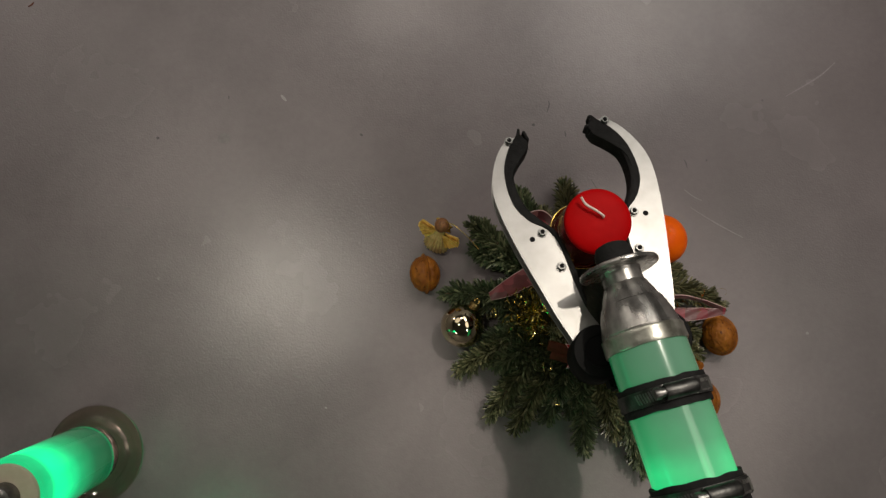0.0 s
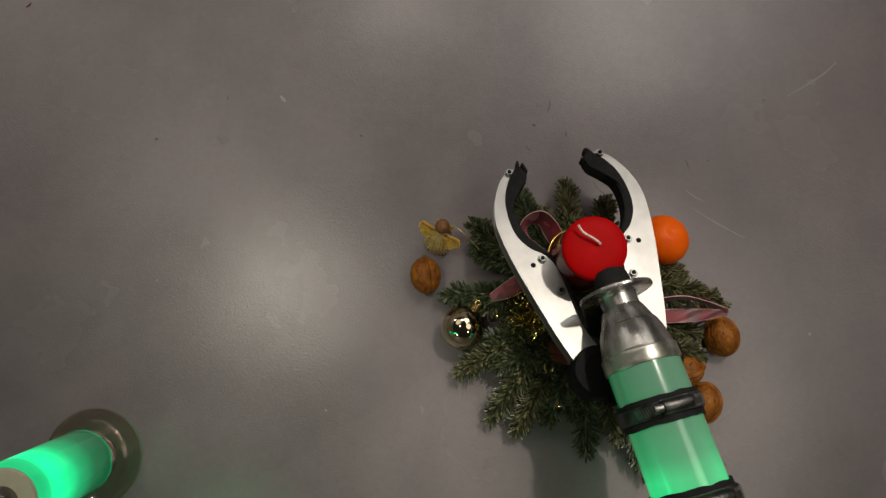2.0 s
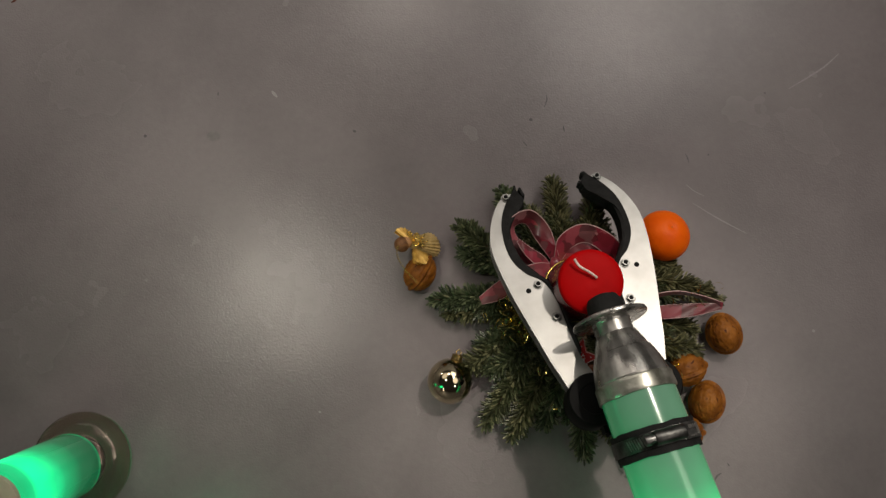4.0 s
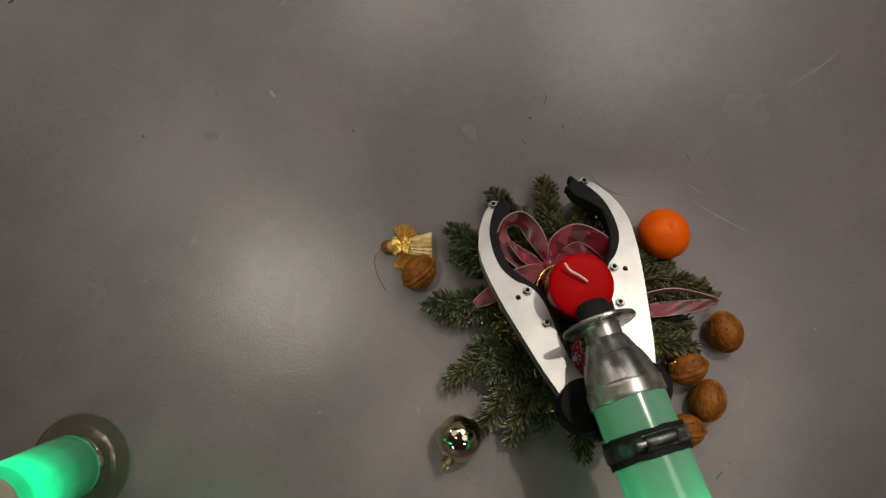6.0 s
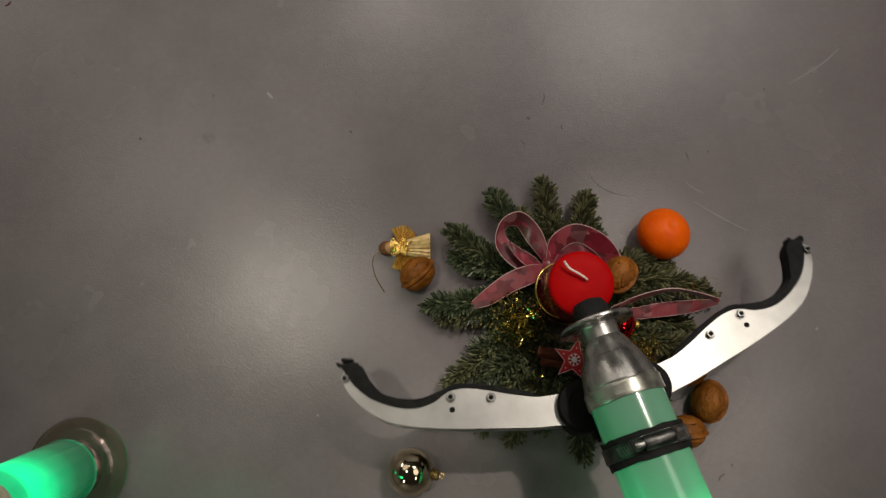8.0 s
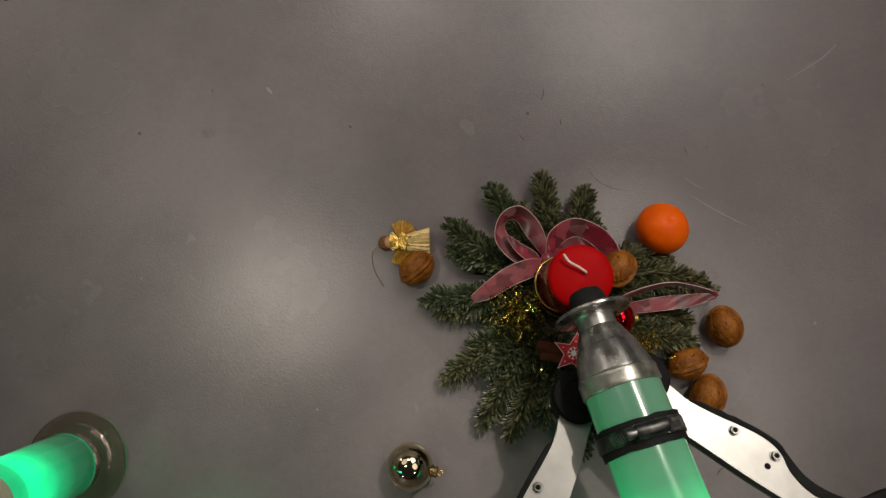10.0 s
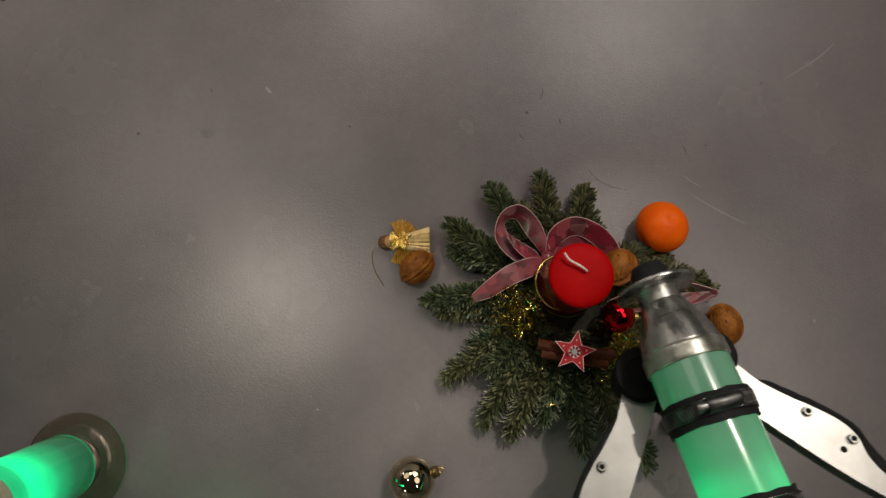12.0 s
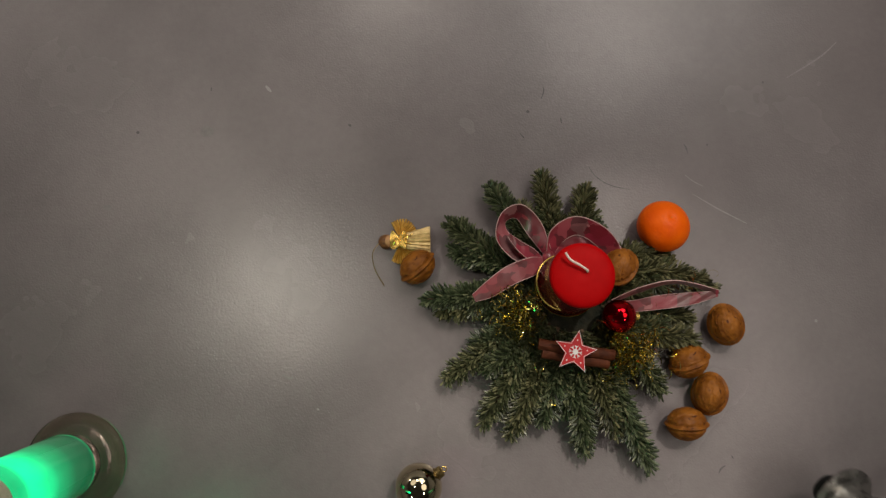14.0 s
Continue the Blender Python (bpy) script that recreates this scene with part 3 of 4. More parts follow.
bm = bmesh.new()
slab(bm, star_outline(0.0236, 0.44), -0.002, 0.0016, 0.0005)
star = part("star", bm, STAR_RED, arrangement, "red wooden star printed with a white snowflake", False)
star.matrix_basis = star_at
bm = bmesh.new()
o1, o2 = star_outline(0.0233, 0.44), star_outline(0.0221, 0.44)
for i in range(10):
    j = (i + 1) % 10
    vs = [bm.verts.new((*p, 0.0019)) for p in (o1[i], o1[j], o2[j], o2[i])]
    bm.faces.new(vs)
part("white_rim", bm, STAR_WHITE, star, "", False)
bm = bmesh.new()
lathe(bm, [(0.0036, 0.0015), (0.0036, 0.0021)], 10)
for i in range(8):
    a = math.tau * i / 8
    turn = Matrix.Rotation(a, 4, "Z")
    box(bm, (0.0010, 0.0048, 0.0005), turn @ pose(0, 0.0056, 0.0019))
    for s in (-1, 1):
        box(bm, (0.0008, 0.0028, 0.0005), turn @ pose(s * 0.0011, 0.0072, 0.0019, 0, 0, -s * 40))
for i in range(5):
    a = math.tau * i / 5 + math.pi / 2
    lathe(bm, [(0.0009, 0.0015), (0.0009, 0.002)], 8, Matrix.Translation((0.0158 * math.cos(a), 0.0158 * math.sin(a), 0)))
for v in bm.verts:
    v.co.x, v.co.y = v.co.x * 0.8, v.co.y * 0.8
part("snowflake", bm, STAR_WHITE, star, "", False)


def tinsel(x, y, z, rx, ry, count):
    bm = bmesh.new()
    for _ in range(count):
        c = local(x + rng.gauss(0, rx), y + rng.gauss(0, ry), max(0.02, z + rng.gauss(0, 0.008)))
        r, turn = rng.uniform(0.003, 0.008), Matrix.Rotation(rng.uniform(0, 6.28), 3, "Z") @ Matrix.Rotation(rng.uniform(-1.2, 1.2), 3, "X")
        start, sweep = rng.uniform(0, 6.28), rng.uniform(2, 6)
        n = 9
        prev = None
        for k in range(n + 1):
            a = start + sweep * k / n
            p = c + turn @ Vector((r * math.cos(a), r * math.sin(a), 0.004 * k / n))
            q = turn @ Vector((0.15 * math.cos(a), 0.15 * math.sin(a), 1)) * 0.0006
            row = (bm.verts.new(p - q), bm.verts.new(p + q))
            if prev:
                bm.faces.new((prev[0], prev[1], row[1], row[0]))
            prev = row
    return tagged(part("tinsel", bm, GOLD_TINSEL, arrangement, "curly gold foil tinsel"), kind="stuff")


tinsel(0.083, 0.052, 0.052, 0.014, 0.014, 240)
tinsel(0.206, 0.012, 0.052, 0.016, 0.016, 240)
tinsel(0.195, -0.012, 0.050, 0.018, 0.010, 70)
tinsel(0.13, -0.02, 0.055, 0.03, 0.012, 8)
tinsel(0.235, 0.085, 0.052, 0.03, 0.008, 14)


# ---- walnuts, mandarin ----
def walnut_mesh(seed):
    bm = bmesh.new()
    bmesh.ops.create_icosphere(bm, subdivisions=5, radius=1)
    for v in bm.verts:
        p = v.co.copy()
        seam = math.exp(-(p.y / 0.085) ** 2)
        groove = math.exp(-((abs(p.y) - 0.16) / 0.07) ** 2)
        q = Vector((p.x * 1.7, p.y * 3.2, p.z * 3.2)) + Vector((seed * 7.3, 0, 0))
        wr = abs(noise.noise(q * 1.3)) * 0.07 + abs(noise.noise(q * 2.9)) * 0.065
        r = 1 + 0.075 * seam - 0.05 * groove - wr * (1 - seam)
        tip = 1 + 0.035 * max(0, p.x) ** 8
        v.co = Vector((p.x * r * tip * 0.0228, p.y * r * 0.0190, p.z * r * 0.0190))
    return bm


def walnut(seed, m, parent=None, label="whole brown walnut in its wrinkled shell lying on the floor"):
    ob = part("walnut", walnut_mesh(seed), WALNUT, parent)
    ob.matrix_basis = m
    if parent is None:
        tagged(ob, label, "walnut", "loose walnuts on the floor")
    return ob


nudged_walnut = walnut(1, pose(-0.030, 0.106, 0.0185, 25, 0, 42), None, "whole brown walnut in its wrinkled shell beside the angel ornament")
walnut(2, pose(0.326, 0.039, 0.0185, 70, 0, 104))
walnut(3, pose(0.281, -0.003, 0.0185, 20, 0, 22))
walnut(4, pose(0.302, -0.039, 0.0185, 60, 0, 78))
walnut(5, pose(0.274, -0.072, 0.0185, 15, 0, 2))
w = walnut(6, Matrix.Translation(local(0.197, 0.101, 0.055)) @ pose(0, 0, 0, 60, 20, 70), arrangement)


def mandarin():
    bm = bmesh.new()
    prof = []
    for i in range(41):
        a = math.pi * i / 40
        r, z = 0.0305 * math.sin(a), -0.0262 * math.cos(a)
        if a > 2.75:
            z -= 0.0022 * ((a - 2.75) / 0.39) ** 2
        prof.append((r + 1e-5, z))
    lathe(bm, prof, 56)
    for v in bm.verts:
        v.co *= 1 + 0.018 * noise.noise(v.co * 45)
    ob = part("mandarin", bm, ORANGE)
    ob.matrix_basis = pose(0.258, 0.153, 0.0258, -14, 6, 0)
    tagged(ob, "ripe orange mandarin lying on the floor beside the fir twigs", "fruit")
    bm = bmesh.new()
    lathe(bm, [(0.0016, 0.0228), (0.0017, 0.0238), (0.0008, 0.0242)], 9)
    part("stem_scar", bm, SCAR, ob)


mandarin()


# ---- candle ----
candle = thing("candle", "thick red pillar candle with a bent white wick", "candle", pose(0.1405, 0.083, 0.031))
R_C, H_C = 0.0332, 0.099
bm = bmesh.new()
dome = [(R_C - 0.0012 + 0.0012 * math.cos(a) - 0.022 * (1 - math.cos(a)) ** 1.5, H_C - 0.0085 + 0.0082 * math.sin(a)) for a in (math.pi / 2 * k / 10 for k in range(11))]
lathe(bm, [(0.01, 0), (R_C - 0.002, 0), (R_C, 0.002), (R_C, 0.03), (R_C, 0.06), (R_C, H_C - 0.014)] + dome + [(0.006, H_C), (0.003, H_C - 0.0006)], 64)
# below the dome the darker side wax, its shade part of the colour
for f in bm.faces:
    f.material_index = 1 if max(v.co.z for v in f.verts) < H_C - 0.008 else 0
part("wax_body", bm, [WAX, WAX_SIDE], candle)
bm = bmesh.new()
lathe(bm, [(R_C + 0.0003, 0.0004), (R_C + 0.0012, 0.0004), (R_C + 0.0018, 0.005), (R_C + 0.0034, 0.0095), (R_C + 0.0030, 0.0101), (R_C + 0.0012, 0.006), (R_C + 0.0004, 0.002)], 64, closed=True)
part("foil_cup", bm, GOLD, candle, "shiny gold foil cup round its foot")
bm = bmesh.new()
ring = [pose(-0.001, 0, 0.030, 0, 14, 0) @ Vector((r * math.cos(a), r * math.sin(a), 0))
        for a, r in ((radians(118 + 130 * k / 32), R_C - 0.0005 + 0.006 * math.sin(math.pi * k / 32)) for k in range(33))]
tube_path(bm, ring, 0.0011, 8)
part("wire_handle", bm, GOLD, candle, "thin gold wire bow at its side")
bm = bmesh.new()
tube_path(bm, smooth_path([(0.004, 0.003, H_C - 0.002), (0.003, 0.004, H_C + 0.003), (-0.005, 0.009, H_C + 0.005), (-0.014, 0.014, H_C + 0.006), (-0.019, 0.021, H_C + 0.007)], 20), 0.0012, 8)
part("wick", bm, WICK, candle, "bent pale wick")


# ---- gold ball ornament ----
ornament = thing("christmas_bauble", "shiny pale gold glass bauble rolling on the floor", "bauble", pose(0, 0, 0.026))
bm = bmesh.new()
bauble(bm, 0.0258)
part("glass_ball", bm, BAUBLE_GOLD, ornament)
bm = bmesh.new()
lathe(bm, [(0.0068, 0.0238), (0.0072, 0.0256), (0.0062, 0.0262), (0.0062, 0.0308), (0.0050, 0.0318), (0.001, 0.032)], 18, Matrix.Rotation(radians(90), 4, "Y"))
part("cap", bm, BRONZE, ornament, "crimped dull gold metal cap")
bm = bmesh.new()
loop = [Vector((0.0315 + 0.0028 * (1 + math.cos(a)), 0.0028 * math.sin(a), 0)) for a in (math.tau * k / 16 for k in range(17))]
tube_path(bm, loop, 0.0005, 6)
part("loop", bm, GOLD, ornament)


# ---- angel ornament: one plain mesh ----
def angel_mesh():
    bm = bmesh.new()
    n = 40
    rings = []
    for r, z in ((0.0005, 0.0), (0.0135, 0.0), (0.0142, 0.001), (0.0112, 0.014), (0.0076, 0.028), (0.0058, 0.036), (0.0025, 0.04)):
        ring = []
        for i in range(n):
            a = math.tau * i / n
            rr = r * (1 + (0.10 if i % 2 else -0.05) * (z < 0.034) * (r > 0.001))
            ring.append(bm.verts.new((rr * math.cos(a), 0.72 * rr * math.sin(a), z)))
        rings.append(ring)
    for a, b in zip(rings, rings[1:]):
        for i in range(n):
            j = (i + 1) % n
            bm.faces.new((a[i], a[j], b[j], b[i]))

    def take(before, index):
        for f in set(bm.faces) - before:
            f.material_index = index

    before = set(bm.faces)
    ball(bm, 0.0066, pose(0, -0.0010, 0.0455), 20, 14)
    take(before, 4)
    before = set(bm.faces)
    ball(bm, 0.0082, pose(0, 0.0018, 0.0492), 20, 14)
    for v in {v for f in set(bm.faces) - before for v in f.verts}:
        v.co += v.co.normalized() * 0.0008 * noise.noise(v.co * 500)
    take(before, 2)
    before = set(bm.faces)
    # each wing is a fan of flat straws
    for s in (-1, 1):
        hub = Vector((s * 0.003, 0.001, 0.034))
        for i in range(11):
            a = radians(-62 + 86 * i / 10)
            d = Vector((s * math.cos(a), 0.10, math.sin(a))).normalized()
            side = Vector((0, -1, 0)).cross(d).normalized()
            reach = 0.0235 - 0.0028 * abs(i - 5) / 5
            up = Vector((0, -0.0007, 0)) * (1 + (i % 2))
            loop = []
            for at, w in ((0.004, 0.0004), (reach, 0.00125)):
                c = hub + d * at
                loop.append([bm.verts.new(c + side * w + up * 0.2), bm.verts.new(c + up + Vector((0, -0.0006, 0))), bm.verts.new(c - side * w + up * 0.2), bm.verts.new(c + Vector((0, 0.0009, 0)))])
            for k in range(4):
                j = (k + 1) % 4
                bm.faces.new((loop[0][k], loop[1][k], loop[1][j], loop[0][j]))
            bm.faces.new(loop[0])
            bm.faces.new(list(reversed(loop[1])))
        # backing of the fan
        fan = [hub + Vector((0, 0.0016, 0))] + [hub + Vector((s * math.cos(a) * 0.0205, 0.0040, math.sin(a) * 0.0205)) for a in (radians(-62 + 86 * i / 10) for i in range(11))]
        front = [bm.verts.new(p) for p in fan]
        rear = [bm.verts.new(p + Vector((0, 0.0006 + 0.0012 * (k % 2), 0))) for k, p in enumerate(fan)]
        for k in range(1, 11):
            bm.faces.new((front[0], front[k], front[k + 1]))
            bm.faces.new((rear[0], rear[k + 1], rear[k]))
    take(before, 1)
    before = set(bm.faces)
    # crinkled gold bow, its tails and the hanging thread
    for k in range(4):
        bow = [Vector(((0.0098 - 0.0007 * k) * math.sin(2 * a) + 0.0006 * math.sin(9 * a + k), -0.0072 - 0.0007 * k + 0.0006 * math.sin(7 * a), 0.0345 + (0.0088 - 0.001 * k) * math.sin(a + 0.2 * k)))
               for a in (math.tau * i / 48 for i in range(49))]
        tube_path(bm, bow, 0.0008, 5)
    for x, z in ((0.005, 0.019), (-0.0055, 0.021), (0.0015, 0.024)):
        tail = [Vector((x * f + 0.0008 * math.sin(21 * f), -0.0075 - 0.003 * f + 0.0006 * math.cos(17 * f), 0.034 + (z - 0.034) * f)) for f in (i / 16 for i in range(17))]
        tube_path(bm, tail, 0.0009, 5)
    tube_path(bm, smooth_path([(0, 0, 0.055), (-0.012, 0.003, 0.064), (-0.030, 0.006, 0.062), (-0.048, 0.0075, 0.052)], 24), 0.0004, 5)
    take(before, 3)
    for v in bm.verts:
        v.co *= 1.08
    bmesh.ops.recalc_face_normals(bm, faces=bm.faces)
    return bm


angel = part("angel_ornament", angel_mesh(), [STRAW, STRAW_GOLD, HAIR, GOLD, FACE])
tagged(angel, "small golden straw angel tree ornament with pleated wings", "ornament")

# ---- robot leg standing on the floor ----
leg = thing("robot_leg", "green lit plastic tube standing in a clear round foot", "robot leg", pose(-0.418, -0.118, 0))
bm = bmesh.new()
lathe(bm, [(0.020, 0.0005), (0.0565, 0.0005), (0.0575, 0.0015), (0.0575, 0.004), (0.0560, 0.0056), (0.0540, 0.0034), (0.0500, 0.0036), (0.0485, 0.0066), (0.0470, 0.0084), (0.0450, 0.0066),
           (0.0430, 0.0072), (0.0410, 0.0120), (0.0385, 0.0142), (0.0362, 0.0130), (0.0340, 0.0150), (0.0320, 0.0260), (0.0295, 0.0270), (0.0285, 0.0060), (0.020, 0.0045)], 80, closed=True)
part("foot", bm, CLEAR, leg, "clear plastic stepped foot ring")
bm = bmesh.new()
lathe(bm, [(0.02, 0.027), (0.0345, 0.027), (0.036, 0.0285), (0.036, 0.06), (0.036, 0.10), (0.036, 0.155), (0.0345, 0.157), (0.02, 0.157)], 64)
part("tube", bm, LEG_GLOW, leg, "milky tube glowing green")
bm = bmesh.new()
lathe(bm, [(0.01, 0.1572), (0.0310, 0.1572), (0.0310, 0.159), (0.030, 0.1605), (0.024, 0.161), (0.01, 0.161)], 48)
part("end_cap", bm, CAP_BEIGE, leg, "beige plastic end cap")
bm = bmesh.new()
lathe(bm, [(0.0145, 0.1612), (0.0145, 0.167), (0.012, 0.173), (0.006, 0.176), (0.001, 0.1765)], 32)
part("bolt", bm, STEEL, leg, "domed steel bolt")
bm = bmesh.new()
tube_path(bm, smooth_path([(0, 0, 0.17), (-0.012, -0.02, 0.20), (-0.04, -0.075, 0.24), (-0.05, -0.09, 0.272)], 14), 0.008, 12)
part("joint_rod", bm, STEEL, leg, "bent steel joint rod")
# Out of view; placed from the green light it throws on the floor.
bm = bmesh.new()
tube_path(bm, [Vector((-0.05, -0.09, 0.27)), Vector((-0.03, -0.11, 0.36)), Vector((0.0, -0.14, 0.52))], 0.034, 40)
part("upper_tube", bm, LEG_GLOW_UPPER, leg, "milky tube glowing green")
# Unseen stand-in for the bent leg, added to cast a soft shadow.
bm = bmesh.new()
tube_path(bm, smooth_path([(-0.048, -0.10, 0.29), (-0.07, -0.125, 0.38), (-0.085, -0.14, 0.45), (-0.13, -0.165, 0.50), (-0.26, -0.22, 0.50), (-0.44, -0.29, 0.48)], 30), 0.055, 32)
part("unseen_knee_bend", bm, RUBBER, leg, "thick black knee bend added out of view to shade the floor")
# everything above the foot leans a little
for piece in leg.children:
    if not piece.name.startswith("foot"):
        piece.matrix_basis = pose(0, 0, 0.03) @ pose(0, 0, 0, 7, 0, 0) @ pose(0, 0, -0.03)

# ---- gripper arm ----
AX, R_T = 0.042, 0.0345
arm = thing("gripper_arm", "green lit tube arm with metal nozzle and aluminium claws", "robot arm", pose(0.1774, 0.0266, 0.1645, -13.4, 1.4, 14.9))
arm.scale = (1.015, 1.015, 1.015)
UP = Matrix.Translation((0, 0, AX)) @ ALONG_Y
bm = bmesh.new()
lathe(bm, [(R_T - 0.003, -0.46), (R_T, -0.459), (R_T, -0.3), (R_T, -0.15), (R_T, -0.07), (R_T, -0.004), (R_T - 0.003, -0.002)], 64, UP)
part("tube", bm, ARM_GLOW, arm, "milky tube glowing green")
bm = bmesh.new()
lathe(bm, [(0.030, 0.0045), (0.0346, 0.0045), (0.0348, 0.0060), (0.0342, 0.0090), (0.0326, 0.0165), (0.0304, 0.0245), (0.0274, 0.0318),
           (0.0262, 0.0326), (0.0232, 0.0405), (0.0204, 0.0472), (0.0194, 0.0492), (0.0184, 0.0498), (0.0184, 0.0600), (0.0192, 0.0625), (0.012, 0.0625)], 64, UP)
for v in bm.verts:
    v.co += (v.co - Vector((0, v.co.y, AX))).normalized() * 0.0002 * noise.noise(v.co * 130)
part("nozzle", bm, CAST, arm, "worn cast aluminium reducing nozzle").data.set_sharp_from_angle(angle=radians(17))
bm = bmesh.new()
lathe(bm, [(0.0350, -0.0105), (0.0362, -0.0102), (0.0366, -0.0088), (0.0364, -0.0060), (0.0362, 0.0005), (0.0365, 0.0028), (0.0358, 0.0042), (0.0340, 0.0046), (0.0340, -0.0100)], 64, UP, closed=True)
for v in bm.verts:
    if v.co.y < -0.007:
        v.co.y += 0.0012 * noise.noise(v.co * 70)
part("collar", bm, COLLAR, arm, "grimy bevelled clamping collar")
bm = bmesh.new()
lathe(bm, [(0.012, 0.0622), (0.034, 0.0622), (0.0362, 0.0632), (0.0366, 0.0648), (0.0360, 0.0664), (0.034, 0.0672), (0.012, 0.0672)], 64, UP)
part("flange", bm, CAST, arm, "flat turned metal flange")
bm = bmesh.new()
lathe(bm, [(0.010, 0.0674), (0.0178, 0.0674), (0.0182, 0.074), (0.0172, 0.082), (0.0145, 0.0875), (0.009, 0.0898), (0.001, 0.0902)], 40, UP)
part("plug", bm, RUBBER, arm, "rounded black rubber plug")


def hose_clamp(u, turn):
    """A rubber sleeve, a steel band and the worm-screw housing on it."""
    bm = bmesh.new()
    prof = [(0.0346, -0.0125), (0.0370, -0.0125), (0.0374, -0.004), (0.0372, 0.004), (0.0378, 0.0115), (0.0346, 0.0115)]
    lathe(bm, prof, 72, UP @ Matrix.Translation((0, 0, u)), closed=True)
    for v in bm.verts:
        v.co.y += 0.0014 * noise.noise(v.co * 90)
    clamp = part("hose_clamp", bm, RUBBER, arm, "hose clamp over a black rubber sleeve")
    bm = bmesh.new()
    lathe(bm, [(0.0378, -0.0065), (0.0388, -0.0065), (0.0388, 0.0065), (0.0378, 0.0065)], 72, UP @ Matrix.Translation((0, 0, u)), closed=True)
    part("band", bm, CLAMP_STEEL, clamp, "steel band")
    place = Matrix.Translation((0, u, AX)) @ Matrix.Rotation(radians(turn), 4, "Y") @ Matrix.Translation((0, 0, 0.0425))
    bm = bmesh.new()
    lathe(bm, [(0.004, -0.0135), (0.0056, -0.0135), (0.0062, -0.0122), (0.0062, 0.0122), (0.0056, 0.0135), (0.004, 0.0135)], 28,
          place @ Matrix.Translation((0, 0, -0.0005)) @ Matrix.Rotation(radians(90), 4, "Y"), closed=True)
    box(bm, (0.028, 0.0130, 0.003), place @ pose(0, 0, -0.0035), 0.0008)
    part("screw_housing", bm, CLAMP_STEEL, clamp)
    over = Matrix.Translation((0, u, AX)) @ Matrix.Rotation(radians(turn + 31), 4, "Y") @ Matrix.Translation((0, 0, 0.0405))
    bm = bmesh.new()
    box(bm, (0.019, 0.0135, 0.0052), over @ pose(0, 0, -0.0008), 0.0012)
    part("housing_bridge", bm, STEEL, clamp, "pressed steel bridge of the clamp")
    bm = bmesh.new()
    box(bm, (0.010, 0.0030, 0.0012), over @ pose(0.0012, 0.0026, 0.0020), 0.0004)
    box(bm, (0.0026, 0.0095, 0.0012), over @ pose(0.0068, 0, 0.0020), 0.0004)
    box(bm, (0.010, 0.0016, 0.0010), over @ pose(-0.001, -0.0050, 0.0020), 0.0004)
    part("bridge_tab", bm, CAST, clamp)
    bm = bmesh.new()
    lathe(bm, [(0.001, -0.0225), (0.0044, -0.0225), (0.0048, -0.0215), (0.0048, -0.0180), (0.0036, -0.0178), (0.0036, -0.0130), (0.001, -0.0130)], 16, place @ Matrix.Translation((0, 0, 0.0005)) @ Matrix.Rotation(radians(90), 4, "Y"))
    part("worm_screw", bm, STEEL, clamp)
    bm = bmesh.new()
    for k in range(9):
        box(bm, (0.0011, 0.0085, 0.0007), Matrix.Translation((0, u, AX)) @ Matrix.Rotation(radians(turn - 24 - 3.6 * k), 4, "Y") @ pose(0, 0, 0.0391, 0, 0, 12))
    part("band_thread", bm, STEEL, clamp, "pressed thread ridges of the band")


hose_clamp(-0.052, 1)
hose_clamp(-0.132, 5)

D_P = 0.0294
for s in (-1, 1):
    bm = bmesh.new()
    lathe(bm, [(0.005, -0.026), (0.024, -0.026), (0.0255, -0.024), (0.0255, 0.0085), (0.0240, 0.0105), (0.0150, 0.0110), (0.0145, 0.0095), (0.005, 0.0095)], 48, pose(s * (D_P + 0.002), 0.002, 0))
    part("pivot_drum", bm, BLACK, arm, "black plastic pivot drum")
bm = bmesh.new()
box(bm, (0.058, 0.05, 0.022), pose(0, -0.008, -0.012), 0.003)
part("pivot_bracket", bm, BLACK, arm)

# claw outline, along the claw and outwards from its pivot
OUTER = [(-0.012, 0.014), (0.019, 0.0215), (0.0455, 0.0296), (0.072, 0.0361), (0.0985, 0.0426), (0.125, 0.0486), (0.157, 0.0541), (0.184, 0.0555), (0.2075, 0.0499), (0.229, 0.0385), (0.2425, 0.0255)]
INNER = [(0.2425, 0.0165), (0.2285, 0.0281), (0.2096, 0.0371), (0.1867, 0.0402), (0.1647, 0.0379), (0.1466, 0.0279), (0.1343, 0.0140), (0.1183, 0.0068), (0.0964, 0.0040), (0.0744, 0.0029), (0.0471, -0.0004), (0.0213, -0.0097), (-0.006, -0.016)]
PAD = [(0.2470, 0.0120), (0.2360, 0.0060), (0.2260, 0.0085), (0.2156, 0.0184), (0.2023, 0.0288), (0.1823, 0.0311), (0.1605, 0.0267), (0.1426, 0.0149), (0.1297, 0.0052), (0.1078, 0.0002), (0.0860, -0.0020), (0.0560, -0.0035)]


